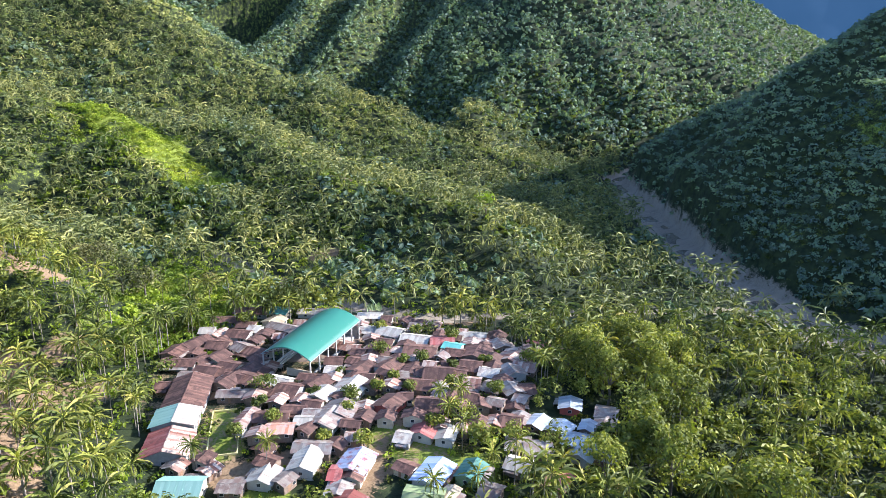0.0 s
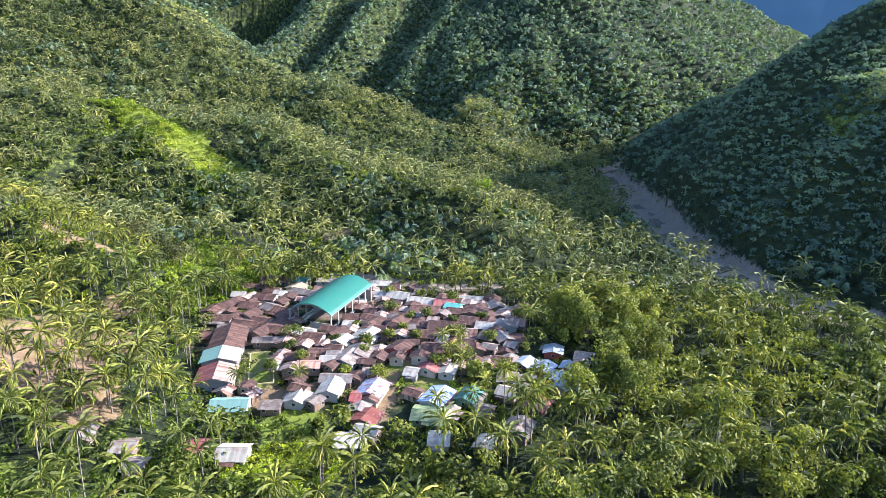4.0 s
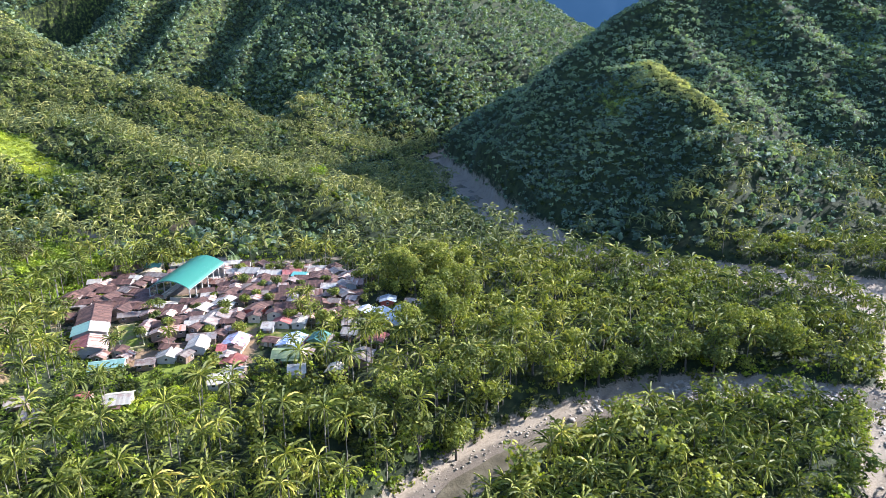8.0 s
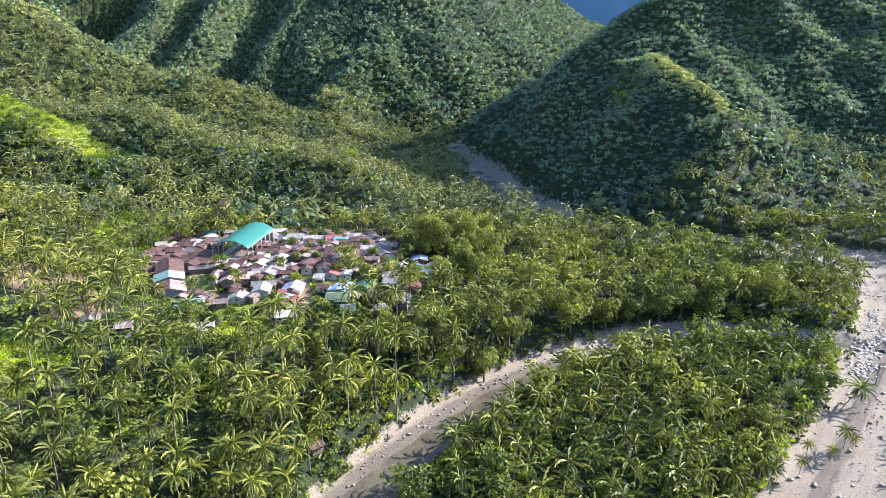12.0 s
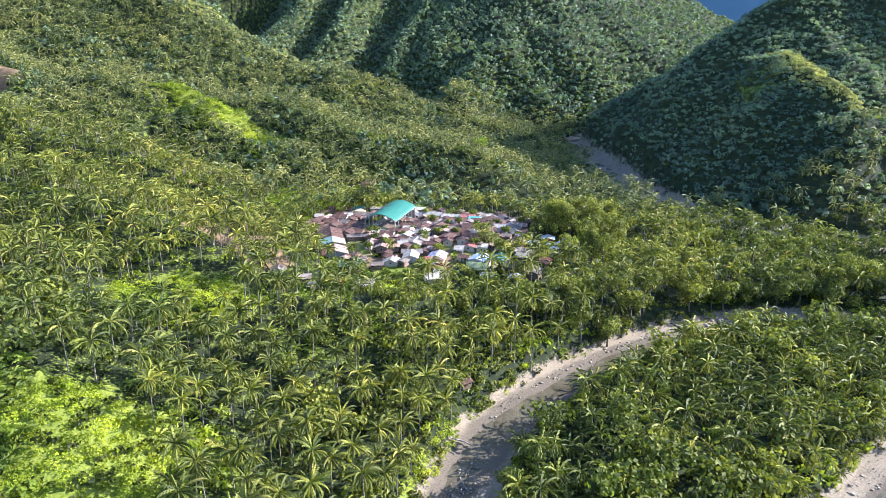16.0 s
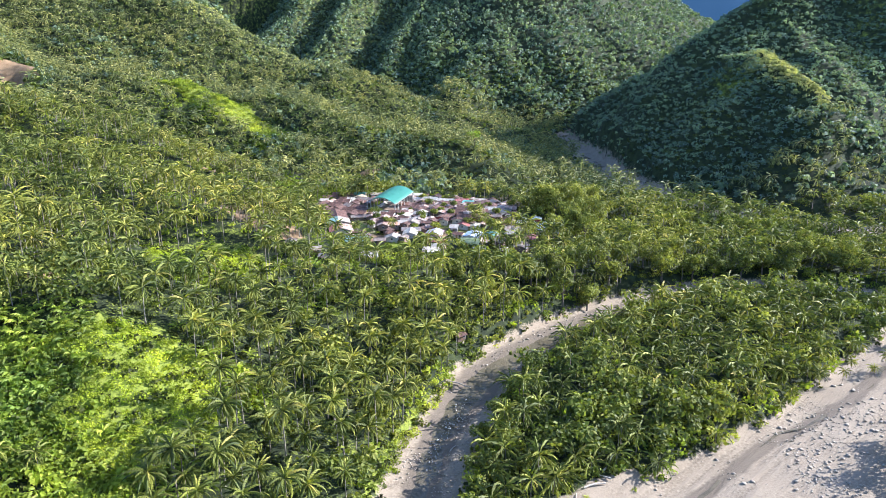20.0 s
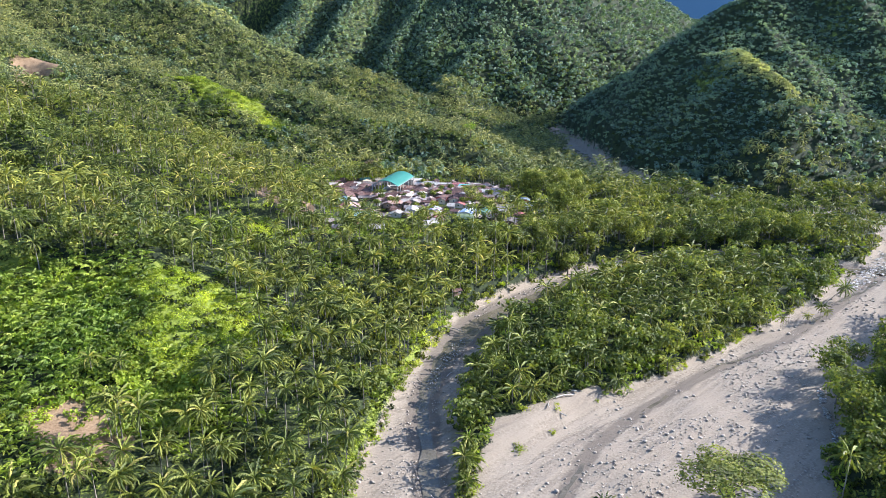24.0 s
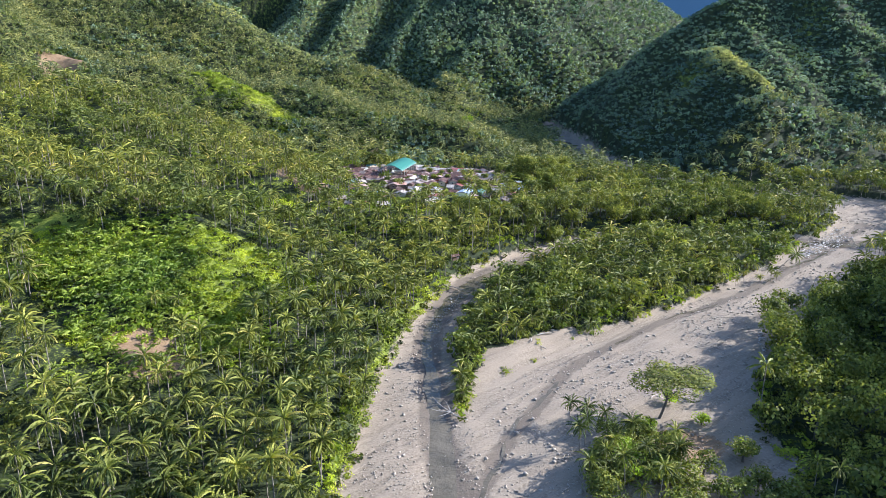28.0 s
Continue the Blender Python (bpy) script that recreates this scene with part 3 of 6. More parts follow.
def water_strip(name, line, width, shift, label, mat=None, wander=0.5, drop=0.0):
    """A ribbon of water along a river bed, winding inside it."""
    pts, n = [], 0
    for a, b in zip(line, line[1:]):
        m = max(2, int(math.hypot(b[0] - a[0], b[1] - a[1]) / 5))
        for i in range(m):
            t = i / m
            pts.append([a[j] + t * (b[j] - a[j]) for j in range(4)])
    for _ in range(6):
        pts = [pts[0]] + [[(p[j] + 2 * q[j] + r[j]) / 4 for j in range(4)] for p, q, r in zip(pts, pts[1:], pts[2:])] + [pts[-1]]
    verts = []
    for i, p in enumerate(pts):
        q, o = pts[min(i + 1, len(pts) - 1)], pts[max(i - 1, 0)]
        tx, ty = q[0] - o[0], q[1] - o[1]
        ln = math.hypot(tx, ty) or 1
        nx_, ny_ = ty / ln, -tx / ln
        off = shift * p[3] + wander * (math.sin(i * 0.31) + 0.7 * math.sin(i * 0.83 + 2) + 0.4 * math.sin(i * 1.9))
        w = width * p[3] * (0.85 + 0.25 * math.sin(i * 0.23 + 1) + 0.15 * math.sin(i * 1.3))
        for k in range(5):
            f = off + w * (k / 2 - 1)
            verts.append((p[0] + nx_ * f, p[1] + ny_ * f, p[2] + 0.02 - drop))
    faces = [(5 * i + k, 5 * i + k + 1, 5 * i + k + 6, 5 * i + k + 5) for i in range(len(pts) - 1) for k in range(4)]
    ob = new(name, sheet(name, verts, faces, mat or WATER))
    return tagged(ob, label, "river", kind="structure")


water_strip("water", RIVER[:10], 0.5, 0.0, "shallow brown river winding over a gravel bed")
water_strip("water", RILL, 0.7, 0.0, "thin rill of water across the gravel bed", wander=1.3, drop=0.22)
water_strip("water", STREAM, 1.05, 0.0, "narrow muddy side channel between palm banks", drop=0.55)

# a far mountain range closes the valley, its blue haze painted as a glow
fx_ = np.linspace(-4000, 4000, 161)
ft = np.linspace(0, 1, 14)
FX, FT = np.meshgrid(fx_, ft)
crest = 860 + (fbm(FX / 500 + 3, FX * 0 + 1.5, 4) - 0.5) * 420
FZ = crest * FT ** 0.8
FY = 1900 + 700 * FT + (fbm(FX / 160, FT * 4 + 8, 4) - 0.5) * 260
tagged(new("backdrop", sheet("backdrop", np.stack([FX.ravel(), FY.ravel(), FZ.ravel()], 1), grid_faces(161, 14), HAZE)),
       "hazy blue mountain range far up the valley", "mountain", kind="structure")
water_strip("water", BROOK, 0.45, 0.0, "small brook behind the village")


# ---- plants ----
def frond(length, droop, seg, width, lift, hang=1.05, gap=0.45):
    """One feather-shaped palm leaf along +x: a rib with tapering leaflets hanging to both sides, notched at the edge."""
    x = z = 0.0
    ang = lift
    v = []
    for i in range(seg + 1):
        v.append((x, 0.0, z))
        ang -= droop / seg * (0.6 + 0.9 * i / seg)
        x += length / seg * math.cos(ang)
        z += length / seg * math.sin(ang)
    f = []
    for i in range(seg):
        (x0, _, z0), (x1, _, z1) = v[i], v[i + 1]
        t = (i + 0.5) / seg
        w = width * (0.35 + 1.1 * t * (1.25 - t) * 2) * (1 - 0.5 * t * t) * (1 if i else 0.55)
        dx, dz = x1 - x0, z1 - z0
        for side in (1, -1):
            n = len(v)
            v.append((x1 + dx * 0.75, side * w * 0.8, z1 + dz * 0.5 - w * hang))
            v.append((x0 + dx * (0.75 + gap), side * w * 0.75, z0 + dz * (0.5 + gap) - w * hang))
            f.append((i, i + 1, n, n + 1) if side < 0 else (n + 1, n, i + 1, i))
    return np.array(v), np.array(f)


def turned(v, yaw, pitch=0.0, roll=0.0, move=(0, 0, 0)):
    m = Euler((roll, pitch, yaw)).to_matrix()
    return v @ np.array(m).T + np.array(move)


def palm_crown(r, fronds, seg, length, width, weep=1.0):
    vs, fs, n = [], [], 0
    for i in range(fronds):
        age = i / (fronds - 1)
        lift = 1.42 - 2.0 * age + r.uniform(-0.14, 0.14)
        v, f = frond(length * r.uniform(0.85, 1.1) * (0.75 + 0.35 * math.sin(math.pi * min(1, age * 1.2))), (1.05 + 1.15 * age) * weep, seg, width, lift)
        v = turned(v, i * 2.399 + r.uniform(-0.3, 0.3), 0, r.uniform(-0.5, 0.5))
        vs.append(v)
        fs.append(f + n)
        n += len(v)
    return np.concatenate(vs), np.concatenate(fs)


def tube(points, radii, sides):
    vs, fs = [], []
    for p, r in zip(points, radii):
        for k in range(sides):
            a = 2 * math.pi * k / sides
            vs.append((p[0] + r * math.cos(a), p[1] + r * math.sin(a), p[2]))
    for i in range(len(points) - 1):
        for k in range(sides):
            fs.append((i * sides + k, i * sides + (k + 1) % sides, (i + 1) * sides + (k + 1) % sides, (i + 1) * sides + k))
    return np.array(vs), np.array(fs)


def palm_trunk(r, tall, sides=6):
    lean, a = r.uniform(0, 0.09) * tall, r.uniform(0, 6.28)
    pts = [(lean * math.cos(a) * t * t, lean * math.sin(a) * t * t, tall * t - (0.6 if t == 0 else 0)) for t in (0, 0.25, 0.5, 0.75, 1.0)]
    v, f = tube(pts, [0.24, 0.17, 0.15, 0.14, 0.13], sides)
    return v, f, pts[-1]


def clump_crown(r, count, size, rx, rz, lobes=7):
    """A broadleaf crown: several uneven lobes, each a shell of many small leaf sprays."""
    lob = []
    for i in range(lobes):
        a, d = r.uniform(0, 6.28), math.sqrt(r.random()) * rx * 0.72
        lob.append((d * math.cos(a), d * math.sin(a), r.uniform(-0.35, 0.75) * rz * (1 - 0.5 * d / rx), r.uniform(0.35, 0.6) * rx))
    v = []
    for i in range(count):
        cx, cy, cz, cr = lob[i % lobes]
        u = np.array([r.gauss(0, 1), r.gauss(0, 1), r.gauss(0.35, 0.8)])
        u /= np.linalg.norm(u)
        c = np.array([cx, cy, cz]) + u * cr * r.uniform(0.75, 1.08) * np.array([1, 1, 0.8])
        n = u + np.array([r.gauss(0, 0.33), r.gauss(0, 0.33), r.gauss(0.2, 0.33)])
        n /= np.linalg.norm(n)
        t = np.cross(n, (r.gauss(0, 1), r.gauss(0, 1), r.gauss(0, 1)))
        t /= np.linalg.norm(t) + 1e-9
        b = np.cross(n, t)
        s = size * r.uniform(0.6, 1.3)
        v += [c + t * s, c + b * s * 0.62, c - t * s - n * s * 0.3, c - b * s * 0.62]
    v = np.array(v)
    return v, np.arange(len(v)).reshape(-1, 4)


def scatter(variants, places):
    """Joins many plants into one vertex and face list. places: x, y, z, turn, size, variant."""
    vs, fs, n = [], [], 0
    for k, (v, f) in enumerate(variants):
        some = places[places[:, 5].astype(int) == k]
        if not len(some):
            continue
        c, s = np.cos(some[:, 3]), np.sin(some[:, 3])
        x = v[None, :, 0] * c[:, None] - v[None, :, 1] * s[:, None]
        y = v[None, :, 0] * s[:, None] + v[None, :, 1] * c[:, None]
        w = np.stack([x, y, np.broadcast_to(v[None, :, 2], x.shape)], 2) * some[:, 4][:, None, None] + some[:, None, :3]
        vs.append(w.reshape(-1, 3))
        fs.append((f[None] + (np.arange(len(some)) * len(v))[:, None, None] + n).reshape(-1, 4))
        n += len(some) * len(v)
    return np.concatenate(vs), np.concatenate(fs)


def jittered(x0, x1, y0, y1, cell, r):
    gx_, gy_ = np.meshgrid(np.arange(x0, x1, cell), np.arange(y0, y1, cell))
    return gx_.ravel() + r.uniform(-0.48, 0.48, gx_.size) * cell, gy_.ravel() + r.uniform(-0.48, 0.48, gx_.size) * cell


# open ground inside the woods: x, y, radius x, radius y
MEADOWS = [(-190, 252, 30, 15), (-160, 238, 30, 15), (-130, 222, 24, 12), (-62, -228, 29, 27), (-66, -130, 28, 27), (8, -84, 16, 10), (-136, -224, 22, 11), (-112, -246, 17, 14), (-92, -276, 13, 10), (-90, -250, 15, 12)]


def open_ground(x, y):
    """True where no tree stands: river, village, meadows."""
    e, _, _, _ = bed(x, y)
    out = (e < 2.5) | sandy(x, y)
    out |= (((x - 14) / 66) ** 2 + ((y - 6) / 60) ** 2 < 1) | (((x - 16) / 58) ** 2 + ((y + 46) / 34) ** 2 < 1) | (((x - 66) / 34) ** 2 + ((y + 8) / 34) ** 2 < 1)
    for mx, my, rx, ry in MEADOWS:
        out |= ((x - mx) / rx) ** 2 + ((y - my) / ry) ** 2 < 0.6 + 0.8 * (fbm(x / 15, y / 15, 2))
    for bx, by, r in ((-66, 36, 17), (-60, 58, 17), (-76, 86, 16), (-95, 101, 14), (-66, 18, 9), (-225, 262, 18), (-202, 236, 15), (-172, 256, 12), (-122, 80, 12), (-106, 70, 14), (-90, 66, 12), (-98, 52, 12), (-86, 50, 12), (-112, 56, 10), (-100, -228, 19), (-85, -246, 15), (-116, -240, 17), (-82, -214, 12), (-30, -208, 9), (-79, -270, 9), (-70, -283, 8), (-52, -262, 12), (-95, -232, 10), (-94, -262, 15), (-104, -250, 13), (-108, -272, 12), (-90, -282, 13), (-80, -300, 13), (-66, -268, 9), (-64, -294, 9), (318, 228, 15), (320, 202, 15), (331, 178, 13)):
        out |= np.hypot(x - bx, y - by) < r
    for bx, by, r in ((-41, -96, 7), (-31, -96, 7), (-25, -101, 7), (-16, -89, 7), (-6, -92, 10), (-3, -102, 10), (4, -94, 9), (-18, -98, 8)):
        out |= np.hypot(x - bx, y - by) < r
    for bx, by, r in EARTH + [(-362, 240, 40), (-362, 226, 50), (-358, 210, 50), (-354, 192, 54), (-346, 176, 52), (-338, 160, 46), (-374, 186, 46), (-334, 190, 44)]:
        out |= np.hypot(x - bx, y - by) < r * 0.42
    crest = along(x, y, [(-760, 790, 0), (-600, 680, 0), (-380, 545, 0), (-268, 500, 0), (-190, 480, 0), (-130, 452, 0)])[0]
    return out | (crest < 9 + 20 * fbm(x / 22, y / 22, 2))


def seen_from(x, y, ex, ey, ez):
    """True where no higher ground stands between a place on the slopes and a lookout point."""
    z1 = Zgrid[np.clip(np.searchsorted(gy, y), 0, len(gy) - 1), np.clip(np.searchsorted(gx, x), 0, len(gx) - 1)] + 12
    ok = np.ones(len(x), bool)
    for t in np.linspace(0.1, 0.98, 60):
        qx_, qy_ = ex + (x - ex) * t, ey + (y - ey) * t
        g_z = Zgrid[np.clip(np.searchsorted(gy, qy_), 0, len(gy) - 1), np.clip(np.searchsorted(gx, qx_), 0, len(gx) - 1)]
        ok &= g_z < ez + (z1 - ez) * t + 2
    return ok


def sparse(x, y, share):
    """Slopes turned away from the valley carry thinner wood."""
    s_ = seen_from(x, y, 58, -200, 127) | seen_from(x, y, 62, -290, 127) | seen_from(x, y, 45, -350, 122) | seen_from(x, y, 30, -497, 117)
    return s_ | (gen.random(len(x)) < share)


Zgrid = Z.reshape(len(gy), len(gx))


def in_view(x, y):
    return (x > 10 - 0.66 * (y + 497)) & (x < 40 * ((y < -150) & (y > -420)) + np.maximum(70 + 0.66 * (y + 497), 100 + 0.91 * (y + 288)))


def part(name, mesh, parent, label=""):
    ob = new(name, mesh)
    ob.parent = parent
    return tagged(ob, label) if label else ob


def stuff(name, mat, variants, xs, ys, zs, size, label, category):
    pl = np.stack([xs, ys, zs, gen.uniform(0, 6.283, len(xs)), size, gen.integers(0, len(variants), len(xs))], 1)
    v, f = scatter(variants, pl)
    return tagged(new(name, sheet(name, v, f, mat, False)), label, category, kind="stuff")


rr = random.Random(11)
PALM_NEAR, PALM_LOW, PALM_MID, PALM_FAR = [], [], [], []
for i in range(8):
    tall = rr.uniform(8, 18)
    tv, tf, top = palm_trunk(rr, tall, 6)
    cv, cf = palm_crown(rr, 34, 8, 5.7, 0.46)
    PALM_NEAR.append((sheet("trunk", tv, tf, TRUNK), sheet("crown", cv + np.array(top), cf, PALM, False)))
for i in range(7):
    tall = rr.uniform(7.5, 17)
    tv, tf, top = palm_trunk(rr, tall, 4)
    cv, cf = palm_crown(rr, 24, 4, 5.7, 0.50)
    PALM_LOW.append((tv, tf, cv + np.array(top), cf))
PALM_ISLE = []
for i in range(7):
    tall = rr.uniform(2.5, 7.5)
    tv, tf, top = palm_trunk(rr, tall, 4)
    cv, cf = palm_crown(rr, 24, 4, 5.6, 0.50)
    PALM_ISLE.append((tv, tf, cv + np.array(top), cf))
for i in range(6):
    tall = rr.uniform(6, 12.5)
    tv, tf, top = palm_trunk(rr, tall, 3)
    cv, cf = palm_crown(rr, 21, 3, 5.2, 0.66)
    PALM_MID.append((tv, tf, cv + np.array(top), cf))
for i in range(6):
    tall = rr.uniform(6, 13)
    tv, tf, top = palm_trunk(rr, tall, 3)
    cv, cf = palm_crown(rr, 12, 2, 4.6, 0.72)
    PALM_FAR.append((cv + np.array(top), cf))
TREE_MID = [clump_crown(rr, 165, 0.64, 4.4, 4.2, 11) for i in range(6)]
TREE_FAR = [clump_crown(rr, 17, 1.85, 3.7, 4.5, 4) for i in range(6)]
TREE_SLOPE = [clump_crown(rr, 40, 0.72, 3.6, 2.4, 8) for i in range(6)]
LOWBUSH = [clump_crown(rr, 8, 1.7, 2.6, 1.4, 3) for i in range(5)]
BUSH = [clump_crown(rr, 24, 0.56, 1.9, 1.3, 5) for i in range(5)]
FARBUSH = [clump_crown(rr, 18, 0.68, 1.9, 1.2, 4) for i in range(5)]
TUFT = [clump_crown(rr, 48, 0.36, 1.9, 0.6, 10) for i in range(5)]

gen = np.random.default_rng(3)
px_, py_ = jittered(-640, 640, -440, 490, 7.3, gen)
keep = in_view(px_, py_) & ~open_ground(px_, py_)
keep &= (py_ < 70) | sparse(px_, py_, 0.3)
keep &= ~((px_ < -55) & (px_ > -122) & (py_ > -75) & (py_ < 24) & (gen.random(len(px_)) < 0.35))
px_, py_ = px_[keep], py_[keep]
pz_ = height(px_, py_)
kind_noise = fbm(px_ / 40 + 40, py_ / 40, 3) + gen.uniform(-0.2, 0.2, len(px_))
# woods of broadleaf trees: the river bend, the wood behind the village, the shaded far bank
for wx, wy, wr in ((115, -60, 50), (150, -30, 60), (100, 0, 40), (210, -10, 50), (75, -95, 22), (40, 130, 40), (-60, 85, 26), (170, -140, 28), (205, -122, 24), (125, -175, 22), (60, -215, 26), (225, -60, 40), (250, -40, 30), (300, -60, 40), (240, 240, 90), (260, 230, 120), (330, 180, 110), (200, -250, 60), (150, -300, 40)):
    kind_noise += 0.115 * np.exp(-((px_ - wx) ** 2 + (py_ - wy) ** 2) / wr**2)
spur = (px_ > 178) & (py_ > 150 - 30 * (px_ < 300))
# between the side channel and the wide gravel bed
island = (px_ > 30) & (py_ < -84) & (py_ > -285) & (px_ < 250) & (py_ + 91 < -0.02 * (px_ - 130) - np.clip(130 - px_, 0, 200) * 0.93)
is_tree = (kind_noise > 0.595) | (island & (fbm(px_ / 17 + 11, py_ / 17, 2) > 0.47)) | spur | ((px_ > 136) & (py_ < -200))
near = py_ < 70
closest = (np.abs(px_ - 18) < 70) & (py_ < -150) & ~is_tree & ~island
pick = np.flatnonzero(closest)[:300]

# the palms nearest the flight line stand singly
pairs = []
for tm, cm in PALM_NEAR:
    root = tagged(new("coconut_palm"), "tall coconut palm with arching green fronds, on the river bank", "palm tree", "coconut palms by the river")
    part("trunk", tm, root, "slender grey ringed trunk")
    part("crown", cm, root)
    pairs.append(root)
used = [False] * len(pairs)
for i in pick:
    k = int(gen.integers(0, len(pairs)))
    mat4 = pose(px_[i], py_[i], pz_[i], 0, 0, gen.uniform(0, 360))
    s_ = gen.uniform(0.75, 1.1) 
    if used[k]:
        ob = copy_thing(pairs[k], mat4)
    else:
        ob, used[k] = pairs[k], True
        ob.matrix_basis = mat4
    ob.scale = (s_, s_, s_)
single = np.zeros(len(px_), bool)
single[pick] = True

def grove(m, variants, where):
    pl = np.stack([px_[m], py_[m], pz_[m], gen.uniform(0, 6.283, m.sum()), gen.uniform(0.75, 1.2, m.sum()), gen.integers(0, len(variants), m.sum())], 1)
    v, f = scatter([(a, b) for a, b, _, _ in variants], pl)
    tagged(new("palm_trunks", sheet("palm_trunks", v, f, TRUNK)), "slender grey trunks of the coconut grove " + where, "palm trunks", kind="stuff")
    v, f = scatter([(a, b) for _, _, a, b in variants], pl)
    tagged(new("palm_grove", sheet("palm_grove", v, f, PALM, False)), "dense grove of coconut palm crowns " + where, "palm grove", kind="stuff")


grove(~is_tree & (py_ < -60) & ~single & ~island, PALM_LOW, "along the river")
grove(~is_tree & (py_ < -60) & island, PALM_ISLE, "on the low river island")
west = (px_ < -30) & (py_ < 60)
grove(~is_tree & (py_ >= -60) & west, PALM_LOW, "on the slope west of the village")
grove(~is_tree & near & (py_ >= -60) & ~west, PALM_MID, "round the village")
m = ~is_tree & ~near
stuff("hillside_palms", HAZED_PALM, PALM_FAR, px_[m], py_[m], pz_[m], gen.uniform(0.85, 1.3, m.sum()), "coconut palms covering the farther slopes", "palm grove")
m = is_tree & near
stuff("broadleaf_wood", LEAF, TREE_MID, px_[m], py_[m], pz_[m] + 5.0, gen.uniform(0.65, 1.5, m.sum()), "broadleaf trees between the coconut palms", "trees")
m = is_tree & ~near & spur
stuff("spur_forest", HAZED_SCRUB, TREE_SLOPE, px_[m], py_[m], pz_[m] + 1.4, gen.uniform(0.45, 1.05, m.sum()) * (1 + 0.8 * (gen.random(m.sum()) > 0.9)), "low scrub with scattered trees on the steep shaded spur", "forest")
cx_, cy_ = jittered(180, 640, 120, 470, 5.6, gen)
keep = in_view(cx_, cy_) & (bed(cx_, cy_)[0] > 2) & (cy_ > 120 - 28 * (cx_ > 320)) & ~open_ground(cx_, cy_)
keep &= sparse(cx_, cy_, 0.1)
cx_, cy_ = cx_[keep], cy_[keep]
stuff("slope_scrub", HAZED_SCRUB, FARBUSH, cx_, cy_, height(cx_, cy_) + 0.8, gen.uniform(1.1, 2.2, len(cx_)), "dense scrub covering the steep spur", "scrub")
m = is_tree & ~near & ~spur
stuff("hillside_wood", HAZED_FOREST, TREE_FAR, px_[m], py_[m], pz_[m] + 4.0, gen.uniform(0.55, 1.25, m.sum()), "broadleaf trees on the farther slopes", "trees")
print("palms, trees:", len(px_), int((~is_tree & near).sum()), int((is_tree & near).sum()))

# undergrowth between the trunks, and tall grass on the meadows
ux, uy = jittered(-260, 330, -400, 230, 5.6, gen)
keep = in_view(ux, uy) & ~sandy(ux, uy) & (bed(ux, uy)[0] > 0.5) & ~((((ux - 14) / 70) ** 2 + ((uy - 6) / 62) ** 2 < 1) | (((ux - 8) / 50) ** 2 + ((uy + 40) / 28) ** 2 < 1))
ux, uy = ux[keep], uy[keep]
bare = np.zeros(len(ux), bool)
for bx, by, r in EARTH:
    bare |= np.hypot(ux - bx, uy - by) < r
ux, uy = ux[~bare], uy[~bare]
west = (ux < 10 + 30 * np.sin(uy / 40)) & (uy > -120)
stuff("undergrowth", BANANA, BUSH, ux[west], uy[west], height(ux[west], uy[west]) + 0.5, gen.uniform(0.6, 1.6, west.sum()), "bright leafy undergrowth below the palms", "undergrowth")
stuff("undergrowth", UNDER, BUSH, ux[~west], uy[~west], height(ux[~west], uy[~west]) + 0.5, gen.uniform(0.6, 1.6, (~west).sum()), "leafy undergrowth below the palms, its tone darkened for their shade", "undergrowth")
hx_, hy_ = jittered(-640, 420, 60, 620, 6.6, gen)
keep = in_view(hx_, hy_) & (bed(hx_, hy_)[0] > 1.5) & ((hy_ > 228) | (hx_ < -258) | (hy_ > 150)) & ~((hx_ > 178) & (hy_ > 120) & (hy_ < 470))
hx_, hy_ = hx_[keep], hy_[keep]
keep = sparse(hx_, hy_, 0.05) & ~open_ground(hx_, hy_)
hx_, hy_ = hx_[keep], hy_[keep]
stuff("slope_undergrowth", SLOPEGREEN, LOWBUSH, hx_, hy_, height(hx_, hy_) + 0.6, gen.uniform(0.8, 1.5, len(hx_)), "dark leafy undergrowth below the hillside palms", "undergrowth")
# banana plants and leafy scrub beside the meadows
BANANAS = []
for i in range(5):
    vs, fs, n_ = [], [], 0
    for k in range(9):
        v, f = frond(2.6, 1.3, 4, 0.42, rr.uniform(0.7, 1.35))
        v = turned(v, k * 2.4 + rr.uniform(-0.3, 0.3), 0, 0, (0, 0, 1.4))
        vs.append(v)
        fs.append(f + n_)
        n_ += len(v)
    BANANAS.append((np.concatenate(vs), np.concatenate(fs)))
bx_, by_ = jittered(-130, 60, -330, -60, 3.0, gen)
patch = np.zeros(len(bx_))
for cx_, cy_, cr_ in ((-48, -262, 24), (-86, -232, 22), (-112, -228, 18), (-90, -215, 20), (-44, -200, 16), (-100, -250, 20), (-20, -140, 14), (0, -128, 14), (-74, -290, 18), (-92, -262, 22), (-82, -302, 16), (-66, -276, 14), (10, -98, 12), (-16, -92, 10)):
    patch = np.maximum(patch, 1.2 - np.hypot(bx_ - cx_, by_ - cy_) / cr_)
keep = (patch + gen.uniform(-0.4, 0.4, len(bx_)) > 0.5) & (bed(bx_, by_)[0] > 3) & (np.hypot((bx_ + 74) / 1.2, by_ + 276) > 8 + 4 * fbm(bx_ / 5, by_ / 5, 2))
bx_, by_ = bx_[keep], by_[keep]
stuff("banana_thicket", BANANA, BANANAS, bx_, by_, height(bx_, by_), gen.uniform(0.7, 1.3, len(bx_)), "thicket of broad-leaved banana plants on the slope", "banana plants")
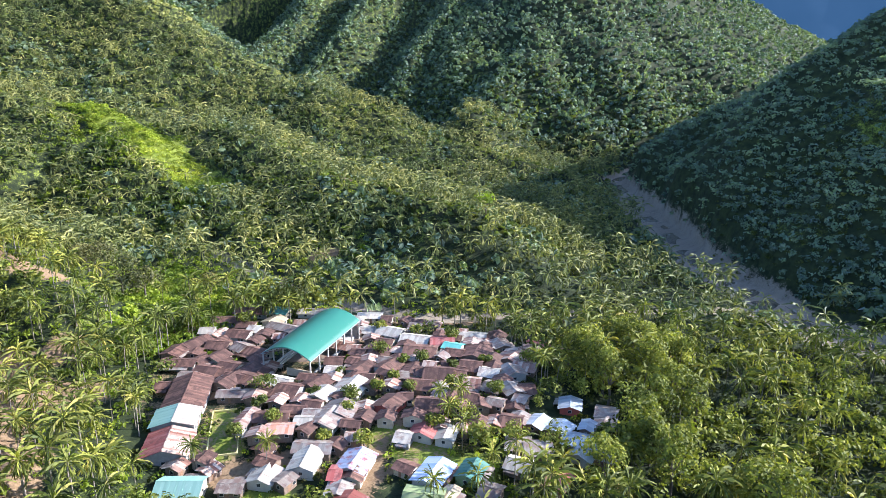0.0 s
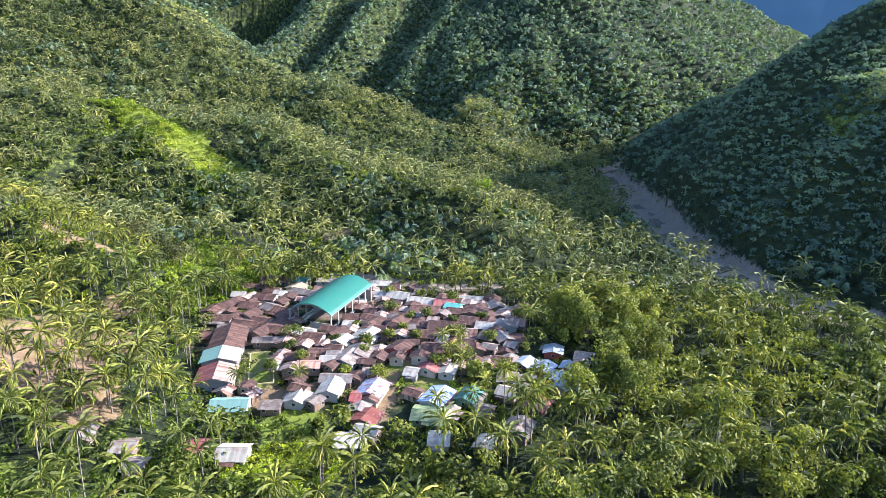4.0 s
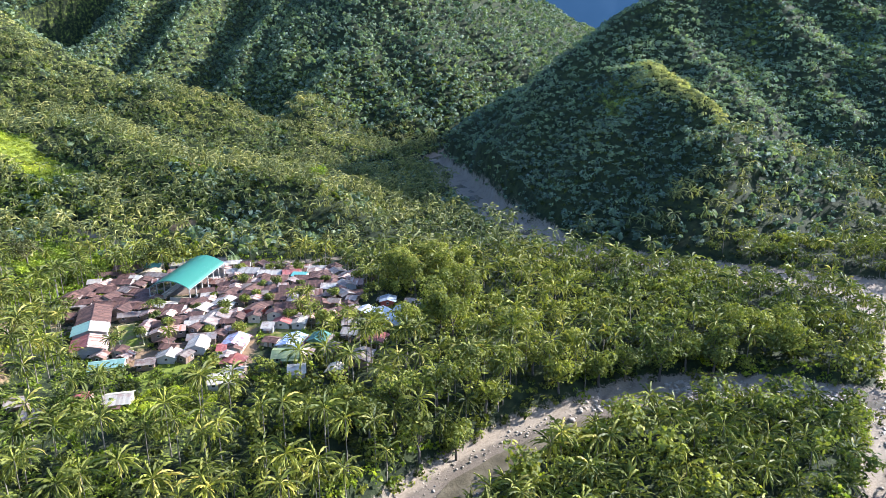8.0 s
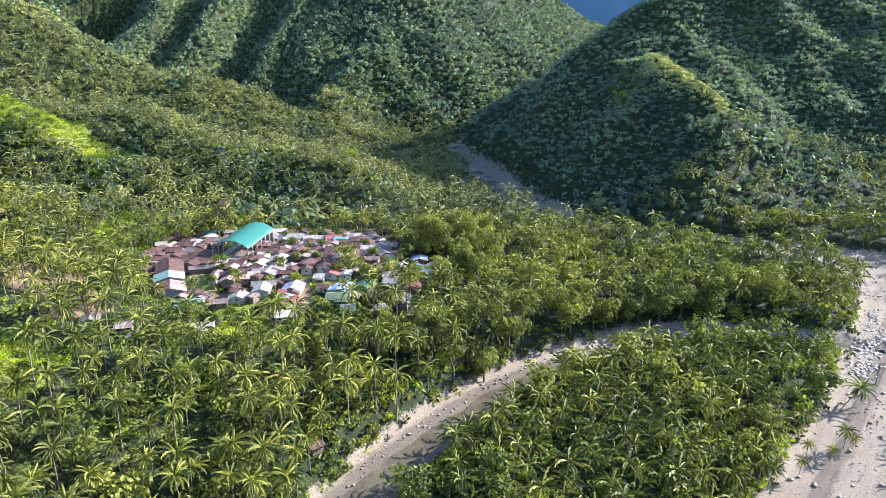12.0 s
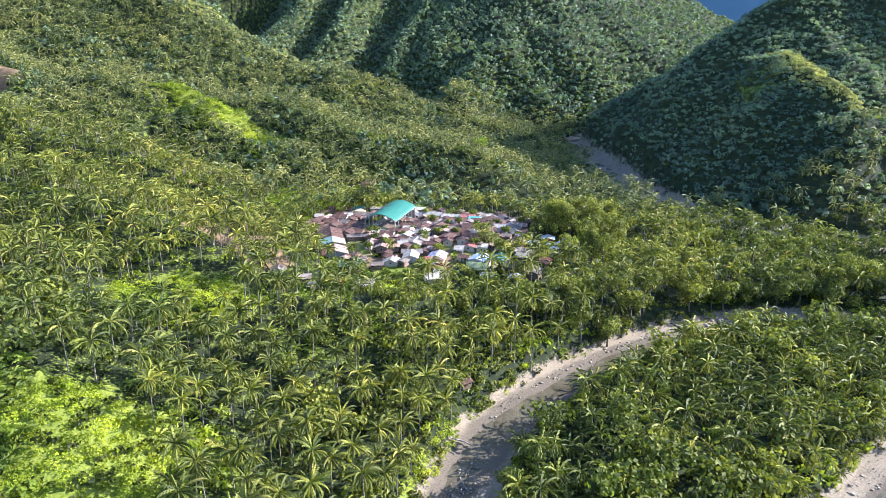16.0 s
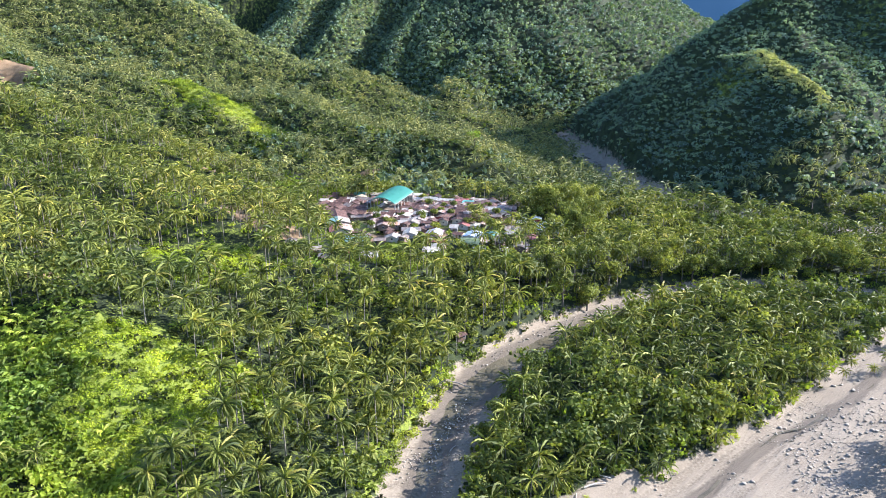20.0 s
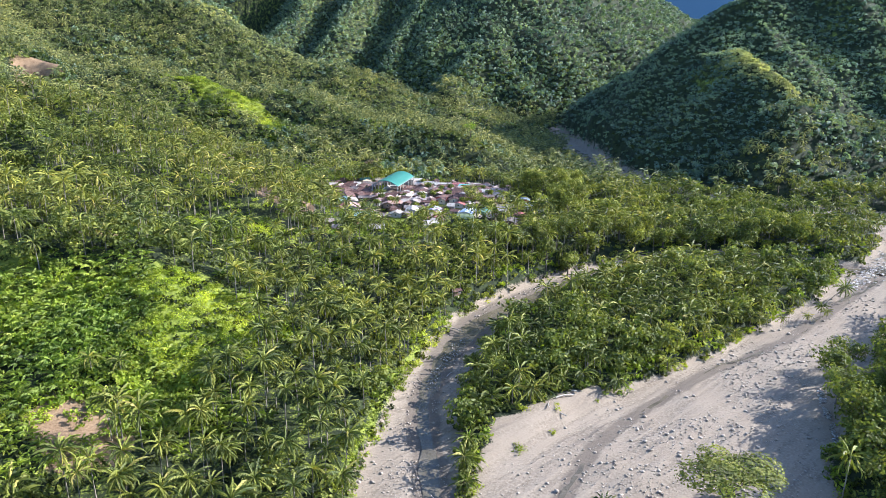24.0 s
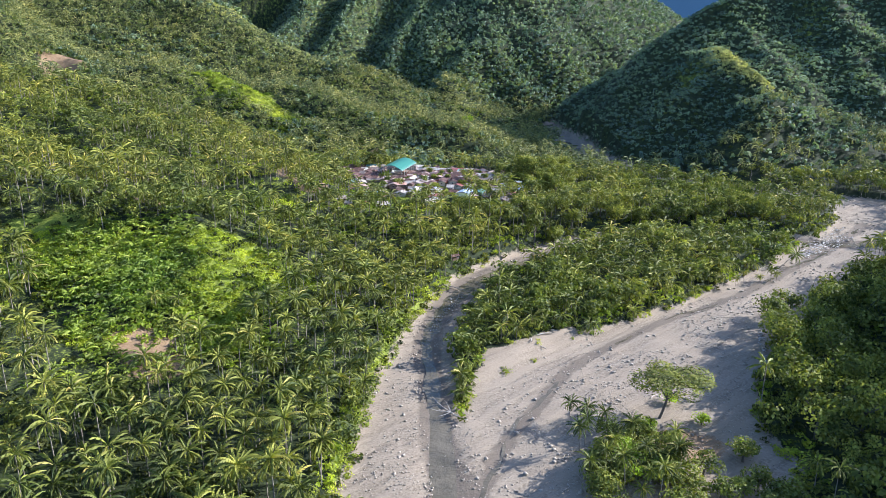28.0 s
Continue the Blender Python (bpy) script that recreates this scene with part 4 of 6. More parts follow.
for name_, mat_, lab_, blobs in (("green_scrub", BANANA, "bright green leafy scrub on the slope", ((-66, 34, 20), (-60, 56, 20), (-50, 84, 12), (-90, 70, 16), (-76, 86, 18), (-95, 101, 16), (-67, 18, 11), (-105, -232, 26), (-86, -248, 20), (-122, -244, 18), (-34, -208, 12), (-70, -262, 14), (-52, -262, 20), (-95, -232, 22), (-190, 222, 26), (-218, 250, 26), (-172, 256, 16), (-235, 270, 18), (-130, 195, 18))),
                                 ("pale_scrub", PALEGRASS, "pale sunlit grass on the crest of the spur", ((318, 242, 13), (318, 222, 17), (320, 205, 18), (326, 190, 17), (333, 175, 15), (341, 162, 12), (303, 226, 9)))):
    cx_ = np.concatenate([gen.normal(b[0], b[2] * 0.5, int(b[2] * 7)) for b in blobs])
    cy_ = np.concatenate([gen.normal(b[1], b[2] * 0.5, int(b[2] * 7)) for b in blobs])
    stuff(name_, mat_, BUSH, cx_, cy_, height(cx_, cy_) + 0.9, gen.uniform(0.7, 1.7, len(cx_)), lab_, "scrub")
cx_, cy_ = jittered(-800, -110, 430, 820, 4.5, gen)
keep = (along(cx_, cy_, [(-760, 790, 0), (-600, 680, 0), (-380, 545, 0), (-268, 500, 0), (-190, 480, 0), (-130, 452, 0)])[0] < 9 + 20 * fbm(cx_ / 22, cy_ / 22, 2))
cx_, cy_ = cx_[keep], cy_[keep]
stuff("crest_grass", PALEGRASS, FARBUSH, cx_, cy_, height(cx_, cy_) + 0.6, gen.uniform(0.9, 1.9, len(cx_)), "yellow-green grass and scrub along the ridge crest", "grass")
for mx, my, rx, ry in MEADOWS:
    tx_, ty_ = jittered(mx - rx * 1.3, mx + rx * 1.3, my - ry * 1.3, my + ry * 1.3, 2.1, gen)
    keep = ((tx_ - mx) / rx) ** 2 + ((ty_ - my) / ry) ** 2 < 0.6 + 0.8 * fbm(tx_ / 15, ty_ / 15, 2)
    tx_, ty_ = tx_[keep], ty_[keep]
    stuff("tall_grass", HILLGRASS if my > 100 else GRASS, TUFT, tx_, ty_, height(tx_, ty_) + 0.2, gen.uniform(0.6, 1.3, len(tx_)), "bright yellow-green tall grass on an open slope", "grass")

qx, qy = jittered(-1250, 1500, 488, 1400, 8.8, gen)
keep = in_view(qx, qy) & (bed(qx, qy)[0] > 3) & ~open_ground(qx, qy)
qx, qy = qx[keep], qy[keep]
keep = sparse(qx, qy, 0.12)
qx, qy = qx[keep], qy[keep]
stuff("mountain_forest", HAZED_FOREST, TREE_FAR, qx, qy, height(qx, qy) + 4.0, gen.uniform(0.75, 1.5, len(qx)), "dense forest on the mountains up the valley", "forest")
print("forest", len(qx))
# bright grass along the channel's left bank, and round the island's edge
sx_, sy_ = jittered(-20, 240, -360, -90, 1.9, gen)
ee = bed(sx_, sy_)
left = (sx_ < 30) & (sy_ < -165)
keep = (~sandy(sx_, sy_) | (gen.random(len(sx_)) < 0.16)) & (ee[0] > 0.6) & (ee[0] < np.where(left, 6.0, np.where(sandy(sx_, sy_), 20.0, 4.0))) & (fbm(sx_ / 8, sy_ / 8, 2) > np.where(left, 0.3, 0.47))
sx_, sy_ = sx_[keep], sy_[keep]
stuff("bank_grass", HILLGRASS, TUFT, sx_, sy_, height(sx_, sy_) + 0.2, gen.uniform(0.6, 1.15, len(sx_)), "yellow-green grass along the river banks", "grass")

# leafy scrub closing the foot of the woods above the gravel
sx_, sy_ = jittered(-30, 300, -380, -40, 2.9, gen)
ee = bed(sx_, sy_)[0]
keep = ~sandy(sx_, sy_) & (ee > 2.0) & (ee < 9.0) & in_view(sx_, sy_) & ~((sx_ < 30) & (sy_ < -165) & (ee < 5))
sx_, sy_ = sx_[keep], sy_[keep]
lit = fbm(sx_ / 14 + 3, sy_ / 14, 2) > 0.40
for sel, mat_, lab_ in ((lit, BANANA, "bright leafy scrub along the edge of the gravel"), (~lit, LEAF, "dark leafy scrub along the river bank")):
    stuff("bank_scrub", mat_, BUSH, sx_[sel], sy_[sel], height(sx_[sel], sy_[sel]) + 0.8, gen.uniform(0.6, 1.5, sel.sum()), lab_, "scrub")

# shrubs under the palms of the island
sx_, sy_ = jittered(36, 240, -270, -95, 3.4, gen)
keep = ~sandy(sx_, sy_) & (bed(sx_, sy_)[0] > 6) & (sy_ < -96) & (fbm(sx_ / 12 + 20, sy_ / 12, 2) > 0.28)
sx_, sy_ = sx_[keep], sy_[keep]
lit = gen.random(len(sx_)) < 0.3
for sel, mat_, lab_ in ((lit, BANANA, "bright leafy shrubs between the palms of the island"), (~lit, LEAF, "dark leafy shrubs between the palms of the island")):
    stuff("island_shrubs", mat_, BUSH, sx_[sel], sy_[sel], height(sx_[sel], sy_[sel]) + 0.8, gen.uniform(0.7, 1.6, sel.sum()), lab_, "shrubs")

# the woods go on to both sides of the river below the flight line
ox, oy = jittered(-300, 420, -620, -180, 12.0, gen)
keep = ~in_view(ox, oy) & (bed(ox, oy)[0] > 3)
ox, oy = ox[keep], oy[keep]
palmy = fbm(ox / 40, oy / 40, 2) + gen.uniform(-0.1, 0.1, len(ox)) > 0.38
stuff("palm_wood", PALM, PALM_FAR, ox[palmy], oy[palmy], height(ox[palmy], oy[palmy]), gen.uniform(0.9, 1.4, palmy.sum()), "coconut palms on the slopes beside the lower river", "palm grove")
stuff("lower_wood", LEAF, TREE_FAR, ox[~palmy], oy[~palmy], height(ox[~palmy], oy[~palmy]) + 4.0, gen.uniform(0.9, 1.6, (~palmy).sum()), "broadleaf trees beside the lower river", "trees")

# ---- the village ----
def boxes(items):
    """Vertices and faces of several boxes: centre x, y, z and half sizes."""
    v, f = [], []
    for cx, cy, cz, hx, hy, hz_ in items:
        n = len(v)
        v += [(cx + sx * hx, cy + sy * hy, cz + sz * hz_) for sz in (-1, 1) for sx, sy in ((-1, -1), (1, -1), (1, 1), (-1, 1))]
        f += [(n, n + 3, n + 2, n + 1), (n + 4, n + 5, n + 6, n + 7)] + [(n + k, n + (k + 1) % 4, n + 4 + (k + 1) % 4, n + 4 + k) for k in range(4)]
    return v, f


def box_mesh(name, mat, *items):
    v, f = boxes(items)
    return sheet(name, v, f, mat, False)


def roof_slope(mat, length, run, rise, side, r):
    """One slope of lapped tin sheets, one connected skin with a small step at each lap; ridge along x at z = 0."""
    n = max(3, round(length / 0.85))
    nx_, nz_ = rise / math.hypot(run, rise), run / math.hypot(run, rise)
    v, f = [], []
    for i in range(n):
        up, ex = 0.02 + 0.03 * (i % 2) + r.uniform(0, 0.02), r.uniform(-0.14, 0.1)
        for x in (-length / 2 + i * length / n, -length / 2 + (i + 1) * length / n):
            for lift in (up, up - 0.05):
                for t in (0.0, 1.0):
                    d = run * t + (ex if t else 0.0)
                    v.append((x, side * (d + lift * nx_), -rise * d / run + lift * nz_))
    for c in range(2 * n - 1):
        k = 4 * c
        f += [(k, k + 4, k + 5, k + 1), (k + 2, k + 3, k + 7, k + 6), (k + 1, k + 5, k + 7, k + 3), (k, k + 2, k + 6, k + 4)]
    f += [(0, 1, 3, 2), (8 * n - 4, 8 * n - 2, 8 * n - 1, 8 * n - 3)]
    return sheet("roof_slope", v, f if side < 0 else [tuple(reversed(c)) for c in f], mat, False)


hr = random.Random(5)
PLOTS = []


def house(x, y, turn, width, depth, ridge, roof, wall, label, tall=None, name="house", category="house", roof_b=None):
    """A small gabled house: walls with gables, two slopes of tin sheets, ridge cap, doors, windows, posts."""
    z = hz(x, y)
    PLOTS.append((x, y, max(width, depth)))
    if name == "house":
        width, depth = width * 1.0, depth * 1.22
    if ridge == "y":
        turn, width, depth = turn + 90, depth, width
    root = tagged(new(name), label, category, "village houses")
    root.matrix_basis = pose(x, y, z, 0, 0, turn)
    tall = tall or hr.uniform(2.1, 2.7)
    hw, hd, rise = width / 2 - 0.35, depth / 2 - 0.35, depth * hr.uniform(0.13, 0.2)
    wm, rm, t = WALLS[wall], ROOFS[roof], 0.12
    part("wall", box_mesh("wall", wm, (0, -hd, tall / 2 - 0.3, hw, t, tall / 2 + 0.3)), root)
    part("wall", box_mesh("wall", wm, (0, hd, tall / 2 - 0.3, hw, t, tall / 2 + 0.3)), root)
    top = tall + rise * (1 - 0.35 / (depth / 2)) - 0.1
    for s in (-1, 1):
        v = [(s * hw + dx, yy, zz) for dx in (-t, t) for yy, zz in ((-hd + t, -0.6), (hd - t, -0.6), (hd - t, tall - 0.05), (0, top), (-hd + t, tall - 0.05))]
        bm_ = bmesh.new()
        vs = [bm_.verts.new(c) for c in v]
        bm_.faces.new(vs[4::-1])
        bm_.faces.new(vs[5:])
        for k in range(5):
            bm_.faces.new((vs[k], vs[(k + 1) % 5], vs[5 + (k + 1) % 5], vs[5 + k]))
        me = bpy.data.meshes.new("gable_wall")
        bm_.to_mesh(me)
        bm_.free()
        me.materials.append(wm)
        part("gable_wall", me, root)
    rest = part("roof", box_mesh("roof", DOORWOOD, (0, 0, tall + rise - 0.14, width / 2 - 0.1, 0.06, 0.07)), root)
    over = depth / 2 + 0.5
    for s in (-1, 1):
        sl = part("roof_slope", roof_slope(ROOFS[roof_b] if roof_b and s > 0 else rm, width + 0.5, over, rise * over / (depth / 2), s, hr), rest)
        sl.location = (0, 0, tall + rise)
    part("ridge_cap", box_mesh("ridge_cap", rm, (0, 0, tall + rise + 0.05, width / 2 + 0.25, 0.14, 0.025)), rest)
    if name == "house" and hr.random() < 0.6:
        # a lean-to against one long side
        s, ln, out_ = hr.choice((-1, 1)), width * hr.uniform(0.4, 0.85), hr.uniform(1.6, 2.6)
        off, low = hr.uniform(-0.5, 0.5) * (width - ln), tall - 0.15
        lt = part("lean_to", roof_slope(ROOFS[hr.choice((roof, "grey", "silver", "brown"))], ln, out_, 0.45, s, hr), root)
        lt.location = (off, s * (hd - 0.02), low)
        for q in (-1, 1):
            part("post", box_mesh("post", DOORWOOD, (q * (ln / 2 - 0.2), s * (out_ - 0.1), -low / 2 - 0.62, 0.06, 0.06, low / 2 + 0.2)), lt)
    # doors and windows, on both long sides and one gable
    for s in (-1, 1):
        dx = hr.uniform(-0.4, 0.4) * hw
        part("door", box_mesh("door", DOORWOOD, (dx, s * (hd + t + 0.02), 1.0, 0.42, 0.03, 1.0)), root)
        for wx in (-0.62 * hw, 0.62 * hw):
            if abs(wx - dx) > 1.1:
                w_ = part("window", box_mesh("window", FRAME, (wx, s * (hd + t + 0.012), 1.45, 0.56, 0.03, 0.5)), root)
                part("pane", box_mesh("pane", GLASS, (wx, s * (hd + t + 0.035), 1.45, 0.47, 0.02, 0.41)), w_)
    for s in (-1, 1):
        w_ = part("window", box_mesh("window", FRAME, (s * (hw + t + 0.012), 0, 1.5, 0.03, 0.55, 0.5)), root)
        part("pane", box_mesh("pane", GLASS, (s * (hw + t + 0.035), 0, 1.5, 0.02, 0.46, 0.41)), w_)
    return root


def covered_court(x, y, turn, width, length, eave, rise):
    """The covered sports court: a green barrel roof on steel arches and posts, open sides, a low stage wall."""
    z = hz(x, y)
    root = tagged(new("covered_court"), "covered sports court with a green barrel-vaulted roof on steel posts", "court")
    root.matrix_basis = pose(x, y, z, 0, 0, turn)
    n, hw = 14, width / 2
    arc = [(hw * (2 * i / n - 1), eave + rise * math.cos(math.pi / 2 * (2 * i / n - 1)) ** 0.9 if 0 < i < n else eave) for i in range(n + 1)]
    rows_, v, f = 60, [], []
    for k in range(rows_ + 1):
        yy = -length / 2 + k * length / rows_
        up = 0.05 * (k % 2)
        v += [(ax, yy, az + up + 0.12) for ax, az in arc] + [(ax, yy, az + up) for ax, az in arc]
    m_ = n + 1
    for k in range(rows_):
        b0, b1 = 2 * m_ * k, 2 * m_ * (k + 1)
        for i in range(n):
            f += [(b0 + i, b0 + i + 1, b1 + i + 1, b1 + i), (b0 + m_ + i + 1, b0 + m_ + i, b1 + m_ + i, b1 + m_ + i + 1)]
        f += [(b0, b1, b1 + m_, b0 + m_), (b0 + n + m_, b1 + n + m_, b1 + n, b0 + n)]
    e0 = 2 * m_ * rows_
    for i in range(n):
        f += [(i, i + m_, i + m_ + 1, i + 1), (e0 + i + 1, e0 + i + m_ + 1, e0 + i + m_, e0 + i)]
    roof = part("roof", sheet("roof", v, f, DOME), root, "green painted barrel roof of ribbed sheets")
    for s in (-1, 1):
        part("gutter", box_mesh("gutter", STEEL, (s * (hw + 0.1), 0, eave + 0.02, 0.12, length / 2, 0.1)), roof)
    bays = 7
    for k in range(bays):
        yy = -length / 2 + 0.5 + k * (length - 1.0) / (bays - 1)
        items = []
        for i in range(n):
            (x0, z0), (x1, z1) = arc[i], arc[i + 1]
            items.append(((x0 + x1) / 2, yy, (z0 + z1) / 2 - 0.28, abs(x1 - x0) / 2 + 0.05, 0.08, 0.14))
        part("truss", box_mesh("truss", STEEL, *items), root)
        for s in (-1, 1):
            part("post", box_mesh("post", CONCRETE, (s * (hw - 0.4), yy, eave / 2 - 0.4, 0.2, 0.2, eave / 2 + 0.4)), root)
    # Slab in the dark timber tone, painting in the shade under the roof.
    part("floor_slab", box_mesh("floor_slab", WALLS["wood"], (0, 0, 0.0, hw + 0.5, length / 2 + 0.6, 0.25)), root)
    part("end_wall", box_mesh("end_wall", WALLS["cream"], (hw * 0.45, -length / 2 + 1.2, 1.7, hw * 0.5, 0.15, 1.7)), root, "cream plastered end wall")
    part("stage", box_mesh("stage", CONCRETE, (0, length / 2 - 3.5, 0.7, hw - 2, 2.6, 0.55)), root)
    part("back_wall", box_mesh("back_wall", WALLS["grey"], (0, length / 2 - 0.6, 2.6, hw - 0.8, 0.15, 2.6)), root)
    for s in (-1, 1):
        for st in range(3):
            part("bench_step", box_mesh("bench_step", CONCRETE, (s * (hw - 1.0 - 0.7 * st), 0, 1.25 - 0.4 * st, 0.36, length / 2 - 5, 0.2)), root)
    return root


covered_court(-4.1, 21.2, -14, 18.4, 38, 7.4, 3.6)
house(-32.0, -19.5, 103, 20.0, 11.5, "x", "brown", "grey", "long school building with a dark brown rusted tin roof", 3.4, "school_building", "school")
house(-28.6, -35.0, 103, 10.0, 11.8, "x", "white", "grey", "middle wing of the school with a mint and white tin roof", 3.4, "school_building", "school", "mint")
house(-25.6, -46.5, 103, 12.6, 11.8, "x", "rust", "grey", "end wing of the school with a striped tin roof", 3.4, "school_building", "school", "red")
house(-19.0, -16.5, 8, 10.0, 4.0, "x", "grey", "wood", "dark grey tin shed beside the lawn")
house(-30.5, -1.0, 8, 8.0, 5.0, "x", "brown", "wood", "dark brown rusted tin roof, weathered timber walls")
house(-22.5, -6.0, -14, 7.0, 5.0, "x", "brown", "wood", "dark brown rusted tin roof, weathered timber walls")
house(-13.5, -7.5, -18, 6.0, 4.5, "y", "brown", "wood", "dark brown rusted tin roof, weathered timber walls")
house(46.0, 22.0, -10, 6.5, 5.0, "x", "brown", "wood", "dark brown rusted tin roof, weathered timber walls")
house(60.0, 12.0, -10, 6.5, 5.0, "y", "brown", "wood", "dark brown rusted tin roof, weathered timber walls")
house(38.0, 4.0, -10, 6.5, 5.0, "x", "brown", "cream", "dark brown rusted tin roof, cream plastered walls")
house(20.0, 31.0, -12, 6.5, 5.0, "x", "brown", "cream", "dark brown rusted tin roof, cream plastered walls")
house(52.0, 33.0, -6, 6.0, 5.0, "y", "rust", "wood", "streaked rust-red and white tin roof, timber walls")
house(-39.3, 57.7, 0, 14.0, 6, "x", "brown", "grey", "dark brown rusted tin roof, grey block walls")
house(-28.0, 59.4, -10, 7.8, 6, "x", "teal", "cream", "teal painted tin roof, cream plastered walls")
house(-45.5, 45.9, 4, 11.5, 5.5, "x", "brown", "grey", "dark brown rusted tin roof, grey block walls")
house(-36.2, 42.1, 0, 7.0, 5, "x", "brown", "wood", "dark brown rusted tin roof, weathered timber walls")
house(-26.9, 47.7, -20, 7.3, 6, "y", "tan", "cream", "tan tin roof, cream plastered walls")
house(-35.4, 32.2, -6, 8.8, 6, "x", "brown", "white", "dark brown rusted tin roof, whitewashed walls")
house(-48.0, 33.1, 6, 5.5, 5, "x", "white", "grey", "pale grey unpainted tin roof, grey block walls")
house(-43.4, 32.5, -20, 4.5, 6, "y", "rust", "white", "streaked rust-red and white tin roof, whitewashed walls")
house(-47.7, 21.7, -24, 6.6, 9, "y", "brown", "wood", "dark brown rusted tin roof, weathered timber walls")
house(-51.4, 13.6, -10, 7.0, 7, "y", "brown", "wood", "dark brown rusted tin roof, weathered timber walls")
house(-39.0, 21.5, -4, 8.1, 6, "x", "brown", "wood", "dark brown rusted tin roof, weathered timber walls")
house(-31.2, 37.5, -10, 4.7, 5, "x", "white", "white", "pale grey unpainted tin roof, whitewashed walls")
house(-30.3, 20.4, -30, 5.7, 5.5, "x", "grey", "cream", "weathered grey tin roof, cream plastered walls")
house(-35.4, 11.4, -20, 6.8, 6, "y", "brown", "cream", "dark brown rusted tin roof, cream plastered walls")
house(-46.2, 5.0, 3, 11.8, 5, "x", "brown", "white", "dark brown rusted tin roof, whitewashed walls")
house(-34.0, -0.6, -8, 8.1, 5, "x", "brown", "wood", "dark brown rusted tin roof, weathered timber walls")
house(-38.8, -5.1, 8, 5.4, 5, "x", "grey", "grey", "weathered grey tin roof, grey block walls")
house(-27.9, 3.3, -14, 7.3, 6, "x", "brown", "cream", "dark brown rusted tin roof, cream plastered walls")
house(-24.1, -8.5, -20, 7.2, 7, "y", "brown", "wood", "dark brown rusted tin roof, weathered timber walls")
house(-19.4, -5.3, -22, 7.0, 6, "x", "brown", "wood", "dark brown rusted tin roof, weathered timber walls")
house(-21.3, 41.9, -22, 13.0, 5, "x", "grey", "wood", "weathered grey tin roof, weathered timber walls")
house(-24.5, 18.0, -24, 12.2, 5, "x", "brown", "cream", "dark brown rusted tin roof, cream plastered walls")
house(-12.1, 60.4, 2, 17.2, 5, "x", "white", "white", "pale grey unpainted tin roof, whitewashed walls")
house(2.4, 53.0, -6, 11.2, 6, "x", "white", "cream", "pale grey unpainted tin roof, cream plastered walls")
house(11.5, 43.3, 10, 7.7, 6, "x", "white", "cream", "pale grey unpainted tin roof, cream plastered walls")
house(9.5, 58.0, 4, 10.0, 5, "x", "white", "white", "pale grey unpainted tin roof, whitewashed walls")
house(-8.2, -6.6, -16, 8.0, 5, "x", "white", "white", "pale grey unpainted tin roof, whitewashed walls")
house(-3.0, -13.2, -12, 7.5, 8, "x", "brown", "grey", "dark brown rusted tin roof, grey block walls")
house(4.2, -6.6, -28, 7.8, 7, "y", "brown", "wood", "dark brown rusted tin roof, weathered timber walls")
house(4.1, 26.6, -20, 8.3, 6, "x", "rust", "wood", "streaked rust-red and white tin roof, weathered timber walls")
house(5.5, 11.6, 4, 6.1, 5, "x", "brown", "wood", "dark brown rusted tin roof, weathered timber walls")
house(7.2, 4.0, 0, 6.0, 4, "x", "white", "wood", "pale grey unpainted tin roof, weathered timber walls")
house(15.8, 6.5, -26, 7.2, 7, "y", "brown", "white", "dark brown rusted tin roof, whitewashed walls")
house(15.3, -7.9, -14, 9.0, 9, "y", "white", "white", "pale grey unpainted tin roof, whitewashed walls")
house(7.4, -13.7, -20, 8.0, 6, "y", "white", "cream", "pale grey unpainted tin roof, cream plastered walls")
house(15.3, -23.2, -8, 8.8, 7, "y", "silver", "white", "dull silver tin roof, whitewashed walls")
house(7.6, -25.8, 0, 4.9, 5, "x", "silver", "wood", "dull silver tin roof, weathered timber walls")
house(18.6, 22.1, -16, 9.7, 8, "y", "brown", "yellow", "dark brown rusted tin roof, pale yellow walls")
house(20.6, 41.4, -18, 9.6, 7, "x", "white", "white", "pale grey unpainted tin roof, whitewashed walls")
house(30.9, 34.3, -10, 10.7, 7, "x", "white", "cream", "pale grey unpainted tin roof, cream plastered walls")
house(34.0, 21.7, -4, 11.5, 8, "x", "brown", "wood", "dark brown rusted tin roof, weathered timber walls")
house(24.7, 8.2, -28, 7.2, 7, "y", "brown", "white", "dark brown rusted tin roof, whitewashed walls")
house(33.0, 6.4, -10, 5.5, 7, "y", "brown", "white", "dark brown rusted tin roof, whitewashed walls")
house(42.0, 2.4, -2, 9.2, 9, "x", "brown", "wood", "dark brown rusted tin roof, weathered timber walls")
house(36.5, -5.2, -4, 8.2, 6, "x", "brown", "wood", "dark brown rusted tin roof, weathered timber walls")
house(41.0, 32.2, 4, 8.7, 6, "x", "red", "cream", "faded red tin roof, cream plastered walls")
house(45.2, 27.6, -20, 6.7, 5, "x", "teal", "white", "teal painted tin roof, whitewashed walls")
house(51.9, 41.7, -6, 10.2, 7, "x", "white", "cream", "pale grey unpainted tin roof, cream plastered walls")
house(60.3, 43.6, -20, 7.0, 7, "y", "brown", "wood", "dark brown rusted tin roof, weathered timber walls")
house(53.7, 22.6, -14, 9.3, 8, "y", "brown", "wood", "dark brown rusted tin roof, weathered timber walls")
house(62.4, 34.2, 20, 6.8, 6, "y", "silver", "wood", "dull silver tin roof, weathered timber walls")
house(67.1, 22.9, -26, 10.6, 9, "y", "rust", "wood", "streaked rust-red and white tin roof, weathered timber walls")
house(77.1, 38.7, -4, 9.6, 6, "x", "red", "wood", "faded red tin roof, weathered timber walls")
